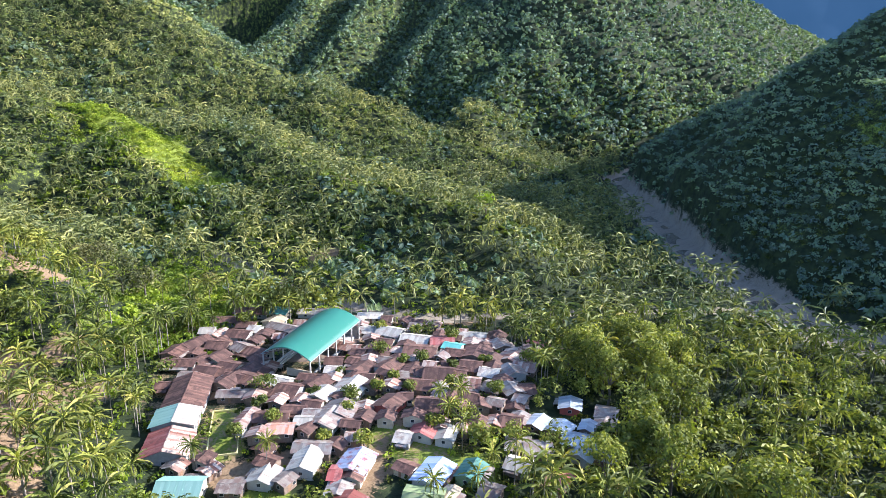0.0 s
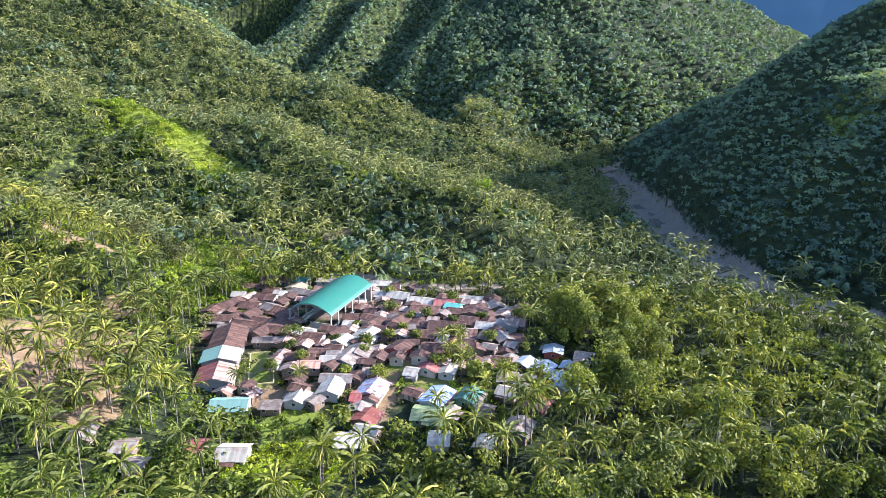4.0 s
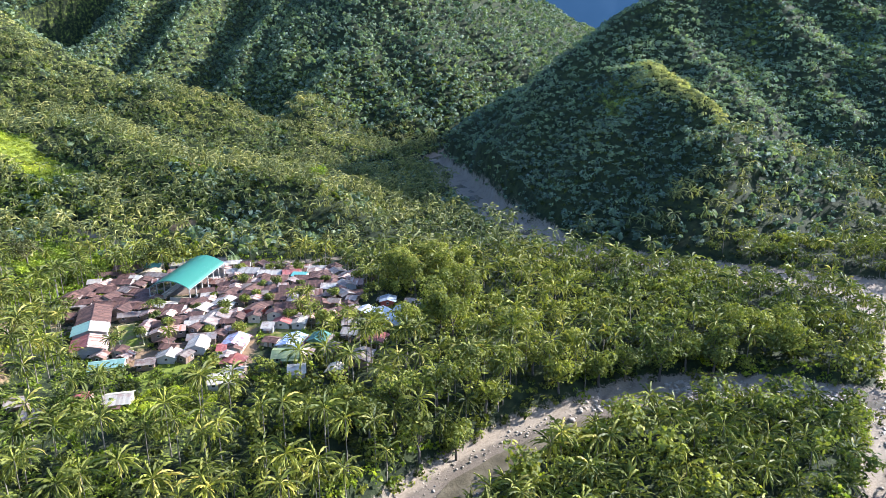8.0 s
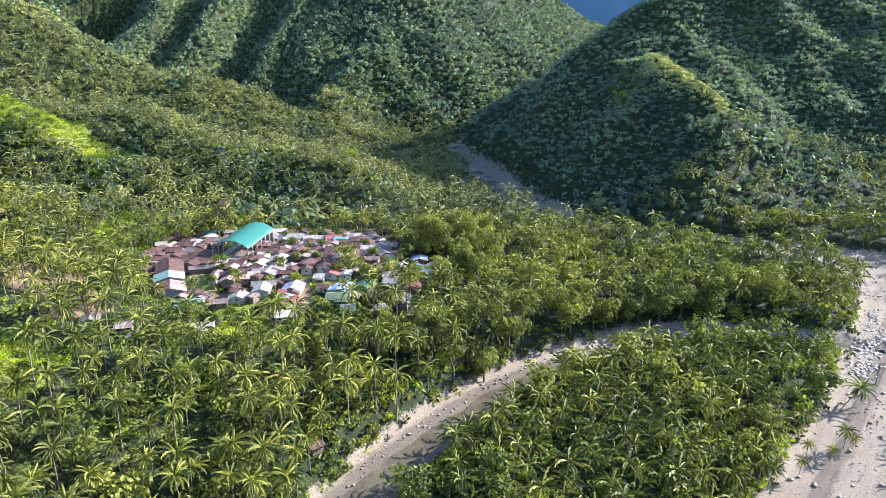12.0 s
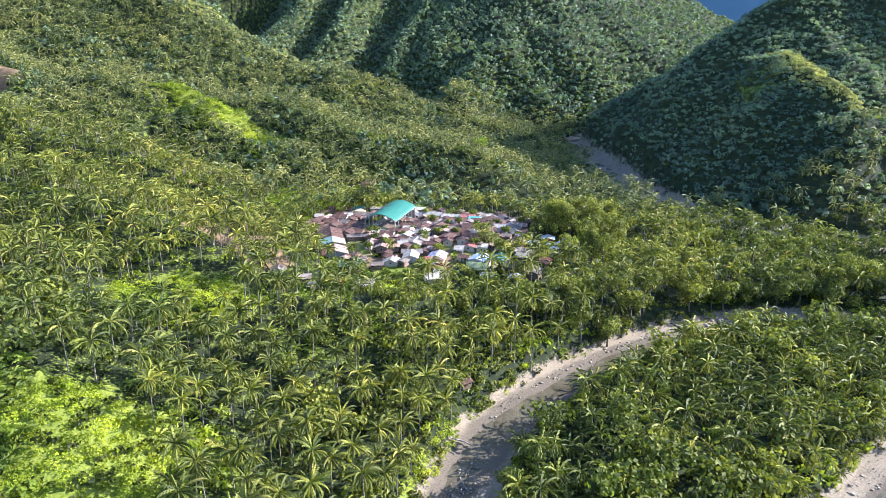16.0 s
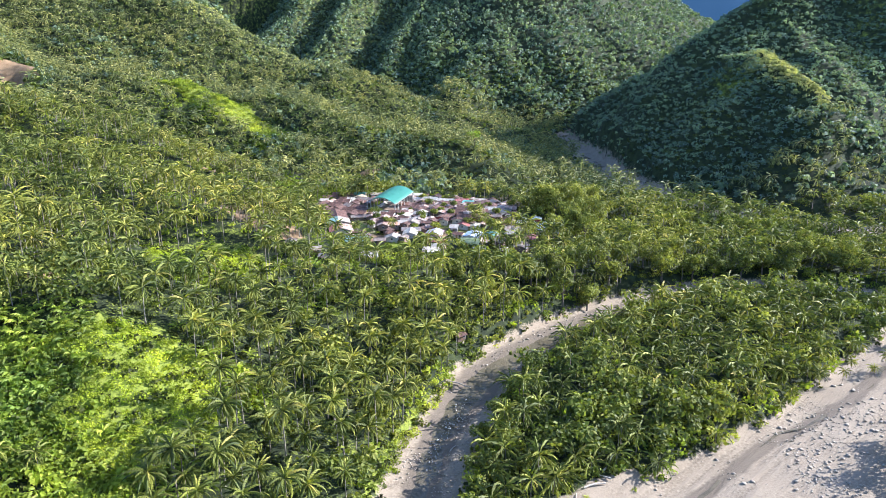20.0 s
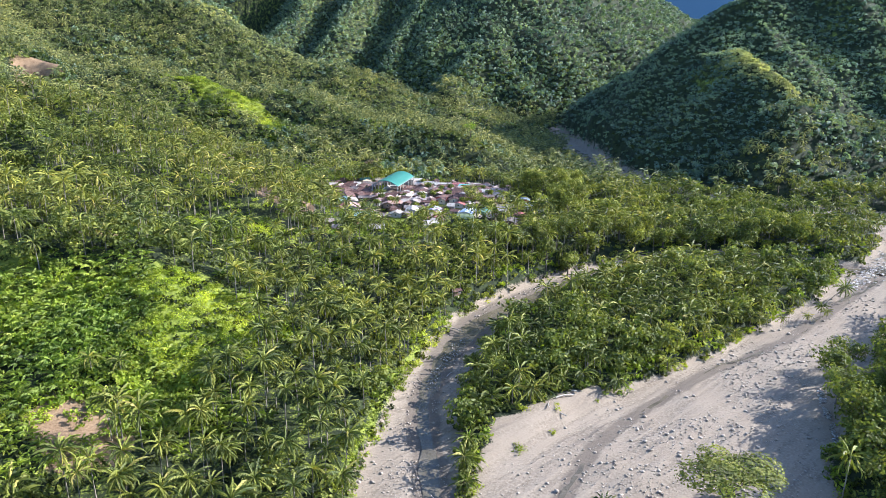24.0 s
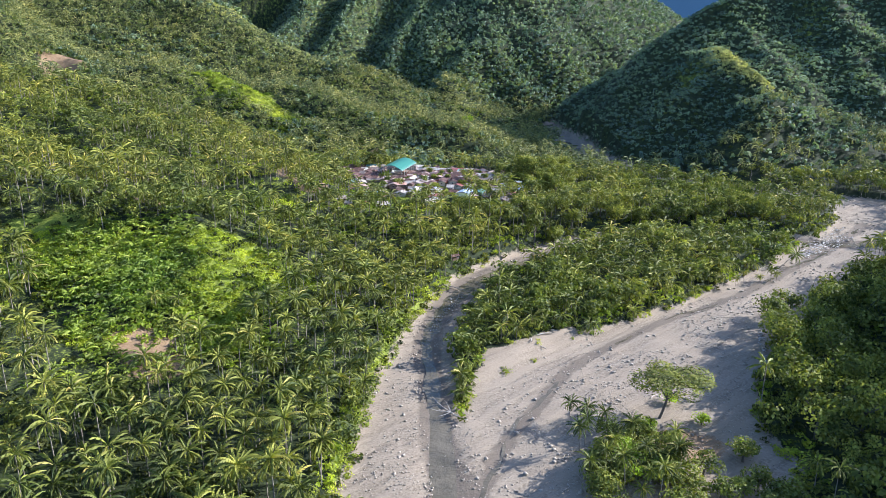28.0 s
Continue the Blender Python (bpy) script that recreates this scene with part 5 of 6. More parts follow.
house(82.4, 29.1, 8, 8.0, 7, "x", "brown", "wood", "dark brown rusted tin roof, weathered timber walls")
house(73.4, 31.2, -20, 7.1, 6, "y", "rust", "white", "streaked rust-red and white tin roof, whitewashed walls")
house(70.7, 16.0, -18, 8.2, 6, "x", "rust", "wood", "streaked rust-red and white tin roof, weathered timber walls")
house(52.3, 11.7, -6, 7.5, 7, "x", "brown", "wood", "dark brown rusted tin roof, weathered timber walls")
house(58.5, 8.0, -10, 6.6, 6, "x", "white", "wood", "pale grey unpainted tin roof, weathered timber walls")
house(65.8, 9.5, 20, 8.3, 6, "y", "silver", "white", "dull silver tin roof, whitewashed walls")
house(51.7, -2.2, -4, 8.2, 6, "x", "rust", "white", "streaked rust-red and white tin roof, whitewashed walls")
house(41.3, -18.2, -2, 8.7, 7, "x", "brown", "grey", "dark brown rusted tin roof, grey block walls")
house(29.1, -18.0, -24, 6.8, 7, "y", "brown", "red", "dark brown rusted tin roof, brick-red painted walls")
house(40.7, -29.1, -14, 6.8, 7, "y", "red", "white", "faded red tin roof, whitewashed walls")
house(46.9, -30.9, -10, 5.3, 6, "y", "white", "white", "pale grey unpainted tin roof, whitewashed walls")
house(35.4, -33.7, -10, 4.6, 5, "x", "white", "grey", "pale grey unpainted tin roof, grey block walls")
house(59.7, -3.0, -20, 5.8, 6, "x", "grey", "wood", "weathered grey tin roof, weathered timber walls")
house(65.5, -4.4, 24, 5.8, 6, "y", "silver", "wood", "dull silver tin roof, weathered timber walls")
house(70.0, -2.1, 10, 5.6, 6, "x", "brown", "wood", "dark brown rusted tin roof, weathered timber walls")
house(67.4, -19.1, -20, 4.8, 5, "y", "silver", "red", "dull silver tin roof, brick-red painted walls")
house(83.7, -6.7, -8, 6.5, 6, "y", "blue", "red", "bluish silver tin roof, brick-red painted walls")
house(94.4, -10.0, -14, 6.7, 6, "x", "silver", "wood", "dull silver tin roof, weathered timber walls")
house(92.6, -16.8, -20, 5.7, 5, "y", "silver", "wood", "dull silver tin roof, weathered timber walls")
house(72.9, -19.9, -30, 5.3, 6, "y", "blue", "wood", "bluish silver tin roof, weathered timber walls")
house(79.0, -21.9, -28, 6.8, 6, "y", "blue", "wood", "bluish silver tin roof, weathered timber walls")
house(83.6, -27.0, -16, 8.0, 6, "x", "blue", "wood", "bluish silver tin roof, weathered timber walls")
house(66.8, -32.6, -4, 6.8, 6, "x", "silver", "wood", "dull silver tin roof, weathered timber walls")
house(72.1, -34.3, 4, 7.6, 6, "x", "silver", "wood", "dull silver tin roof, weathered timber walls")
house(85.0, -32.1, -30, 6.7, 7, "y", "blue", "white", "bluish silver tin roof, whitewashed walls")
house(91.1, -32.1, -26, 6.2, 5, "x", "blue", "wood", "bluish silver tin roof, weathered timber walls")
house(65.2, -21.6, -10, 6.4, 6, "x", "brown", "wood", "dark brown rusted tin roof, weathered timber walls")
house(76.2, -46.0, -30, 6.0, 7, "y", "red", "wood", "faded red tin roof, weathered timber walls")
house(66.7, -42.3, -20, 6.5, 5, "x", "white", "wood", "pale grey unpainted tin roof, weathered timber walls")
house(87.3, -19.6, -20, 3.8, 5, "y", "blue", "wood", "bluish silver tin roof, weathered timber walls")
house(-10.0, -32.3, -6, 3.9, 9, "y", "rust", "white", "streaked rust-red and white tin roof, whitewashed walls")
house(-2.9, -30.1, 6, 9.7, 5, "x", "brown", "wood", "dark brown rusted tin roof, weathered timber walls")
house(1.3, -35.9, 6, 7.7, 4.5, "x", "orange", "wood", "orange-rusted tin roof, weathered timber walls")
house(1.9, -24.2, 6, 7.4, 4, "x", "brown", "wood", "dark brown rusted tin roof, weathered timber walls")
house(6.5, -30.8, 4, 5.0, 4, "x", "white", "white", "pale grey unpainted tin roof, whitewashed walls")
house(11.9, -41.6, 2, 10.3, 5, "x", "silver", "wood", "dull silver tin roof, weathered timber walls")
house(11.7, -47.9, -2, 7.0, 8, "y", "white", "white", "pale grey unpainted tin roof, whitewashed walls")
house(2.9, -54.6, -6, 6.8, 6, "y", "white", "white", "pale grey unpainted tin roof, whitewashed walls")
house(-3.7, -59.6, 4, 6.3, 4, "x", "grey", "wood", "weathered grey tin roof, weathered timber walls")
house(24.5, -46.7, -12, 7.9, 8, "y", "patch", "white", "red and blue patched tin roof, whitewashed walls")
house(20.5, -52.0, 0, 3.3, 5, "x", "red", "red", "faded red tin roof, brick-red painted walls")
house(25.6, -62.9, -16, 7.5, 6, "y", "rustred", "wood", "deep rust-red tin roof, weathered timber walls")
house(27.0, -70.0, -16, 6.9, 5, "x", "white", "wood", "pale grey unpainted tin roof, weathered timber walls")
house(12.5, -28.6, -14, 8.5, 8, "y", "silver", "white", "dull silver tin roof, whitewashed walls")
painted = house(43.4, -58.9, -4, 9.7, 7, "x", "green", "greenw", "olive green tin roof painted with a row of white lettering")
slope_ = [c for c in painted.children if c.name.startswith("roof")][0].children[0]
low_ = min((q.co for q in slope_.data.vertices), key=lambda c: c.y)
for k in range(8):
    if k == 5:
        continue
    tall_, mid_ = 0.75, 0.52
    bar = part("painted_letter", box_mesh("painted_letter", DOME_WHITE, (0, 0, 0, 0.28 if k % 3 else 0.36, tall_, 0.012)), painted, "plain white painted bar")
    bar.location = (-3.3 + 0.95 * k, low_.y * mid_, slope_.location.z + low_.z * mid_ + 0.13)
    bar.rotation_euler = (math.atan2(low_.z, low_.y) + math.pi, 0, 0)
house(44.9, -48.8, -20, 7.6, 9, "y", "bluewhite", "white", "blue and white tin roof, whitewashed walls")
house(54.4, -46.6, -20, 6.1, 7, "y", "greenteal", "greenw", "dark teal green tin roof, green painted walls")
house(49.3, -57.2, -20, 3.3, 6, "y", "tan", "cream", "tan tin roof, cream plastered walls")
house(59.5, -54.4, -20, 5.2, 6, "x", "grey", "wood", "weathered grey tin roof, weathered timber walls")
house(69.7, -60.0, -18, 7.2, 8, "y", "silver", "wood", "dull silver tin roof, weathered timber walls")
house(47.3, -70.3, 2, 5.9, 6, "x", "white", "white", "pale grey unpainted tin roof, whitewashed walls")
house(60.1, -69.1, -20, 4.8, 6, "y", "white", "wood", "pale grey unpainted tin roof, weathered timber walls")
house(-15.3, -61.9, 6, 10.9, 6.5, "x", "mint", "cream", "pale mint green tin roof, cream plastered walls")
house(-41.5, -92.5, 14, 5.8, 6, "y", "silver", "wood", "dull silver tin roof, weathered timber walls")
house(-31.0, -91.5, 8, 5.9, 5, "x", "silver", "wood", "dull silver tin roof, weathered timber walls")
house(-25.5, -97.0, 0, 5.2, 5, "x", "silver", "wood", "dull silver tin roof, weathered timber walls")
house(-16.0, -83.5, 0, 4.5, 5, "x", "red", "wood", "faded red tin roof, weathered timber walls")
house(-6.0, -84.0, 4, 8.0, 6.5, "x", "white", "cream", "pale grey unpainted tin roof, cream plastered walls")
house(23.5, -74.4, 2, 8.6, 6, "x", "white", "white", "pale grey unpainted tin roof, whitewashed walls")

# lesser dwellings squeezed in between
tries = random.Random(31)
small = [("brown", "wood", "small dark rusted tin-roofed dwelling with timber walls"), ("brown", "cream", "small dark tin-roofed dwelling with cream walls"),
         ("grey", "wood", "small weathered grey tin-roofed shed"), ("rust", "wood", "small rust-streaked tin-roofed dwelling"), ("silver", "wood", "small dull silver tin-roofed shed")]
for k in range(900):
    x, y = tries.uniform(-46, 78), tries.uniform(-58, 58)
    if ((x - 12) / 60) ** 2 + ((y - 4) / 54) ** 2 > 1 and ((x - 16) / 46) ** 2 + ((y + 44) / 20) ** 2 > 1:
        continue
    u, w = x + 4.1, y - 21.2
    if abs(u * 0.97 + w * 0.24) < 13 and abs(w * 0.97 - u * 0.24) < 22:
        continue
    if any(math.hypot(x - a, y - b) < r + 3 for a, b, r in ((-18.5, -27, 4), (-15.5, -35, 4), (-12, -43, 4), (-5, -53, 3), (41, -36, 7), (54, -44, 6))) or abs(x - 29.5) < 3.6 and -64 < y < -28:
        continue
    if any(math.hypot(x - a, y - b) < 2.1 + 0.40 * c for a, b, c in PLOTS):
        continue
    ro, wa, lab = small[tries.choice((0, 0, 0, 1, 1, 2, 3, 3, 4))]
    house(x, y, tries.uniform(-28, 10), tries.uniform(4.0, 6.0), tries.uniform(3.4, 4.6), tries.choice("xy"), ro, wa, lab)

# ---- the river's stones, bars and single trees ----
def boulder(r, sub):
    bm_ = bmesh.new()
    bmesh.ops.create_icosphere(bm_, subdivisions=sub, radius=1.0)
    k = Vector((r.uniform(-9, 9), r.uniform(-9, 9), r.uniform(-9, 9)))
    for v_ in bm_.verts:
        v_.co *= 0.75 + 0.5 * noise.noise(v_.co * 0.9 + k)
        v_.co = Vector((v_.co.x * r.uniform(0.98, 1.02) * 1.15, v_.co.y, v_.co.z * 0.62))
    v = np.array([v_.co[:] for v_ in bm_.verts])
    f = np.array([[q.index for q in fc.verts] for fc in bm_.faces])
    bm_.free()
    return v, np.concatenate([f, f[:, 2:3]], 1)


def tri_sheet(name, v, f, mat):
    return sheet(name, v, f[:, :3], mat, True)


br = random.Random(21)
ROCKS = [boulder(br, 1) for i in range(6)]


def rocks(n, line, spread, lo, hi, power, name, label, only=None):
    g2 = np.random.default_rng(n)
    t = g2.uniform(0, len(line) - 1.001, n * 6)
    i = t.astype(int)
    L = np.array([q[:4] for q in line])
    p = L[i] + (L[i + 1] - L[i]) * (t - i)[:, None]
    x, y = p[:, 0] + g2.normal(0, 1, n * 6) * p[:, 3] * spread, p[:, 1] + g2.normal(0, 1, n * 6) * p[:, 3] * spread
    ok = (bed(x, y)[0] < 2) & (y > -420) & (y < 420) & in_view(x, y)
    ok &= fbm(x / 14, y / 14, 2) + g2.uniform(-0.15, 0.15, n * 6) > 0.36
    x, y = x[ok][:n], y[ok][:n]
    size = lo + (hi - lo) * g2.random(len(x)) ** power
    pl = np.stack([x, y, height(x, y) + size * 0.12, g2.uniform(0, 6.28, len(x)), size, g2.integers(0, 6, len(x))], 1)
    v, f = scatter(ROCKS, pl)
    tagged(new(name, tri_sheet(name, v, f, STONE)), label, "stones", kind="stuff")


rocks(6500, RIVER[6:-2], 0.6, 0.14, 1.0, 5, "river_stones", "grey stones strewn over the wide gravel bed")
rocks(3000, CHANNEL, 0.75, 0.14, 0.85, 5, "channel_stones", "pale stones along the side channel")
rocks(6000, RIVER[12:17], 0.55, 0.1, 0.5, 2, "cobbles", "pale cobbles covering the gravel bar")
rocks(2600, CHANNEL[10:], 0.8, 0.1, 0.5, 2, "cobbles", "pale cobbles beside the muddy stream")
rocks(900, CHANNEL[2:7], 0.8, 0.4, 1.7, 2, "bank_boulders", "grey boulders heaped at the river bend")


FLECKS = [(v_ * np.array((1.7, 0.75, 0.1)), f_) for v_, f_ in ROCKS]


def rapids(line, n, lo, hi, label):
    """Broken white water: many low flecks of foam along a line."""
    g2 = np.random.default_rng(n)
    L = np.array(line)
    t = g2.uniform(0, len(line) - 1.001, n)
    i = t.astype(int)
    p = L[i] + (L[i + 1] - L[i]) * (t - i)[:, None]
    x, y = p[:, 0] + g2.normal(0, 0.5, n) * p[:, 3], p[:, 1] + g2.normal(0, 0.5, n) * p[:, 3]
    d = L[i + 1] - L[i]
    z = np.maximum(height(x, y) + 0.08, p[:, 2] - 0.3)
    pl = np.stack([x, y, z, np.arctan2(d[:, 1], d[:, 0]) + g2.normal(0, 0.4, n), g2.uniform(lo, hi, n), g2.integers(0, 6, n)], 1)
    v, f = scatter(FLECKS, pl)
    tagged(new("rapids", tri_sheet("rapids", v, f, FOAM)), label, "rapids", kind="stuff")


rapids([(290, -62, 3.2, 5), (269, -91, 2.95, 8), (252, -106, 2.75, 8), (238, -120, 2.6, 4)], 420, 0.3, 1.1, "white foaming rapids where the river forks")
rapids([(244, -86, 2.7, 3), (226, -82, 2.5, 3)], 70, 0.3, 0.9, "white water at the head of the side channel")
rapids([(40, -180, 0.95, 3), (34, -196, 0.8, 3), (29, -207, 0.72, 3), (25, -224, 0.58, 2.5)], 150, 0.2, 0.6, "small white rapids in the side channel")
rapids([(166, -226, 0.75, 0.9), (161, -238, 0.68, 0.9), (156, -254, 0.6, 1.0), (150, -268, 0.5, 0.9)], 130, 0.5, 1.1, "narrow white chute along the shaded bank")


def limb(p0, p1, r0, r1, sides=6):
    """A tapered, slightly bent limb."""
    a, b = Vector(p0), Vector(p1)
    up = (b - a).normalized()
    u = up.orthogonal().normalized()
    w = up.cross(u)
    v, f = [], []
    for k in range(4):
        t = k / 3
        c = a.lerp(b, t) + u * math.sin(t * 3.1) * (b - a).length * 0.06
        rad = r0 + (r1 - r0) * t
        for j in range(sides):
            an = 6.2832 * j / sides
            v.append(tuple(c + u * rad * math.cos(an) + w * rad * math.sin(an)))
    for k in range(3):
        for j in range(sides):
            f.append((k * sides + j, k * sides + (j + 1) % sides, (k + 1) * sides + (j + 1) % sides, (k + 1) * sides + j))
    return v, f


def limbs_mesh(name, specs, mat):
    V, F = [], []
    for s_ in specs:
        v, f = limb(*s_)
        F += [tuple(q + len(V) for q in c) for c in f]
        V += v
    return sheet(name, V, F, mat)


def broad_tree(x, y, tall, spread, leaf, label, count=420, size=0.42, lean=(0, 0), flat=0.62, group="", squash=1.0, mid=0.74):
    """A single broadleaf tree: trunk, forking limbs, crown of leaf sprays in uneven lobes."""
    r = random.Random(int(x * 13 + y * 7))
    root = tagged(new("tree"), label, "tree", group)
    root.matrix_basis = pose(x, y, hz(x, y) - 0.1, 0, 0, r.uniform(0, 360) if lean == (0, 0) else 0)
    fork = (lean[0] * 0.5, lean[1] * 0.5, tall * 0.42)
    part("trunk", limbs_mesh("trunk", [((0, 0, -0.4), fork, min(0.5, 0.07 * spread + 0.08), min(0.38, 0.05 * spread + 0.05), 8)], BARK), root)
    for k in range(5):
        a = k * 1.257 + r.uniform(-0.3, 0.3)
        tip = (lean[0] + math.cos(a) * spread * 0.55, lean[1] + math.sin(a) * spread * 0.55, tall * r.uniform(0.66, 0.84))
        part("limb", limbs_mesh("limb", [(fork, tip, min(0.26, 0.035 * spread + 0.04), 0.03)], BARK), root)
    v, f = clump_crown(r, count, size, spread, tall * 0.34 * flat / 0.62, 11)
    v = v * np.array((1, 1, squash))
    part("crown", sheet("crown", v + np.array((lean[0], lean[1], tall * mid)), f, leaf, False), root)
    return root


# trees between the houses
for x, y, tall, spread in ((-10.5, -13, 7, 4.0), (-8.5, -24, 5, 2.6), (20, 20, 5.5, 3.6), (29, 12, 4.5, 2.2), (35, 14, 5, 2.6), (34, -8, 4.5, 2.4), (28, 0, 4, 2.2),
                           (24, -8, 4.5, 2.6), (48, -7, 6.5, 3.6), (51, -24, 8, 5.4), (56, -32, 6, 3.8), (43, -27, 5, 2.8), (16, -14, 5, 3.0)) + ((17, -22, 4, 2.4), (5, -13, 4, 2.2),
                           (-2, -31, 5, 2.8), (60, -7, 5, 3.2), (72, 20, 6, 3.6), (-10, -40, 4.5, 2.6), (25, -38, 5, 3.0), (13, -36, 4, 2.4), (66, -30, 6, 3.8), (44, 36, 6, 3.4),
                           (16, 44, 5, 3.2), (30, 42, 5, 3.0), (-37, 44, 6, 3.6), (9, 3, 3.5, 1.9), (46, 10, 4, 2.2), (57, 16, 4.5, 2.4)):
    broad_tree(x, y, tall, spread, LEAF, "small leafy green tree standing between the village houses", 420, 0.42, group="village trees")
# the big dark wood edge at the bend, the tree behind the court, the lime tree up the slope
for x, y, tall, spread in ((78, -98, 17, 6.0), (92, -90, 16, 6.5), (84, -106, 15, 5.0), (104, -82, 16, 6.5), (70, -104, 14, 5.0), (118, -74, 15, 6.0), (97, -100, 11, 4.5), (132, -66, 14, 6.0),
                           (148, -62, 13, 5.5), (64, -96, 13, 4.6), (128, -50, 17, 7.0), (170, -62, 12, 5.5), (196, -60, 12, 5.5), (214, -58, 13, 6.5), (232, -56, 13, 7.0), (246, -48, 12, 6.5), (140, -72, 15, 6.0), (158, -66, 14, 6.0), (184, -63, 14, 6.0), (110, -86, 17, 6.0), (222, -48, 15, 7.5), (206, -64, 13, 6.0), (240, -60, 12, 6.0)):
    broad_tree(x, y, tall * 1.22, spread * 1.15, LEAF, "tall broadleaf tree with a dense dark crown at the river bend", 1100, 0.55, flat=1.0, mid=0.58, group="trees at the bend")
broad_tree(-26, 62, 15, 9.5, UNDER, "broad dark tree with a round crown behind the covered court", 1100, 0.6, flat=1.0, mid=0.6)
broad_tree(54, 165, 14, 6.5, LIME, "tall lime-green tree above the village slope", 420, 0.62)
for x, y, tall, spread in ((-122, 80, 15, 9.0), (-112, 72, 17, 10.0), (-101, 70, 17, 10.5), (-90, 68, 15, 9.0)):
    broad_tree(x, y, tall, spread, DRYLEAF, "spreading olive-brown tree on the slope above the village", 700, 0.62, flat=0.9, mid=0.6, group="olive-brown trees")
broad_tree(-66, 80, 9, 7.0, DRYLEAF, "low grey-green tree on the slope above the village", 460, 0.5)

# the gravel bar with its umbrella tree
broad_tree(101, -297, 16.5, 12.5, LEAF, "umbrella-shaped tree with a leaning trunk on the gravel bar", 5200, 0.52, (4.5, 1.0), 0.3, "", 0.46, 0.78)
for i in range(46):
    x, y = (br.uniform(76, 98), br.uniform(-330, -308)) if i % 3 == 0 else (br.uniform(72, 124), br.uniform(-352, -320))
    broad_tree(x, y, br.uniform(4, 6.5), br.uniform(3.6, 5.6), LIME if i % 7 == 3 else LEAF, "low leafy scrub on the gravel bar", 520, 0.46, group="scrub on the gravel bar")
for x, y, tall, spread in ((114, -300, 3.2, 3.0), (121, -318, 4.0, 3.4), (108, -286, 2.6, 3.0), (96, -304, 3, 2.6)):
    broad_tree(x, y, tall, spread, LIME, "bright green bush on the gravel bar", 300, 0.4, group="scrub on the gravel bar")
for i in range(22):
    x, y = (72 + 3 * i % 30 + br.uniform(-2, 2), -312 - br.uniform(0, 30)) if i > 2 else (71 + 5 * i, -300 - 3 * i)
    ob = copy_thing(pairs[i % len(pairs)], pose(x, y, hz(x, y) - 1.0, 0, 0, 60 * i))
    k = br.uniform(0.6, 0.85)
    ob.scale = (k, k, k)
    tagged(ob, "young coconut palm on the gravel bar", group="palms on the gravel bar")



# sandy earth under the bar's scrub is part of the land; driftwood and logs lie on the bars
def log(x, y, turn, length, rad, tilt=2.0, name="driftwood_log", label="bleached driftwood log lying on the gravel"):
    v, f = limb((-length / 2, 0, rad * 0.6), (length / 2, 0, rad * 0.7), rad, rad * 0.6, 7)
    ob = new(name, sheet(name, v, f, DRIFT))
    ob.matrix_basis = pose(x, y, hz(x, y), 0, tilt, turn)
    return tagged(ob, label, "log", "driftwood on the bars")


for x, y, a, ln, rad in ((72, -238, 20, 7, 0.3), (75, -234, 150, 5, 0.25), (78, -230, 35, 6, 0.3), (66, -243, 80, 4, 0.2), (70, -246, 130, 3.5, 0.2), (104, -282, 40, 4, 0.2), (112, -286, 15, 3, 0.15),
                         (80, -226, 100, 4.5, 0.25), (262, -96, 60, 6, 0.3), (300, -40, 120, 7, 0.35), (308, -22, 40, 6, 0.3), (28, -212, 10, 5, 0.25), (33, -214, 60, 4, 0.2), (150, -222, 160, 3, 0.15)):
    log(x, y, a, ln, rad)
snag = tagged(new("dead_tree"), "bare bleached dead tree fallen out over the side channel", "dead tree")
snag.matrix_basis = pose(37.5, -297, hz(37.5, -297), 0, 0, 0)
part("trunk", limbs_mesh("trunk", [((1.0, -0.5, 0.0), (-5.0, 1.5, 2.2), 0.22, 0.13)], DRIFT), snag)
for tip_ in ((-10.5, 5.0, 5.4), (-9.0, 0.5, 3.6), (-11.5, 2.5, 2.6), (-6.5, 4.5, 4.2), (-8.5, -1.5, 2.0)):
    part("branch", limbs_mesh("branch", [((-4.6, 1.35, 2.0), tip_, 0.12, 0.03)], DRIFT), snag)
log(33, -172, -24, 15, 0.28, 1.0, "fallen_trunk", "fallen palm trunk lying across the muddy bank")
log(38, -150, 70, 5, 0.3, 3.0, "fallen_trunk", "weathered tree trunk leaning on the bank")
house(36.5, -149.5, 30, 4.2, 3.0, "x", "brown", "wood", "small riverside hut with a dark rusted tin roof", 2.0, "hut", "hut")
# young palms and shrubs along the island's edge
for i in range(26):
    t = i / 25
    x, y = 52 + 150 * t + br.uniform(-4, 4), -232 + 62 * t + br.uniform(-3, 5)
    if float(bed(np.array([x]), np.array([y]))[0][0]) < 1.5:
        y += 10
    if sandy(x, y) and i % 4:
        continue
    ob = copy_thing(pairs[i % len(pairs)], pose(x, y, hz(x, y) - 1.5, 0, 0, 77 * i))
    k = br.uniform(0.45, 0.7)
    ob.scale = (k, k, k)
    tagged(ob, "young coconut palm at the edge of the gravel", group="young palms")
for x, y, tall, spread in ((44, -232, 6, 4.2), (40, -244, 5, 3.6), (38, -256, 5, 3.4), (38, -268, 4, 2.8), (50, -222, 6, 4.2), (42, -212, 6, 4.0), (48, -200, 7, 4.4), (56, -190, 7, 4.4), (62, -176, 7, 4.6), (36, -278, 3, 2.2)):
    broad_tree(x, y, tall, spread, LEAF, "leafy green shrub tree on the island's tip", 520, 0.42, group="shrubs on the island")
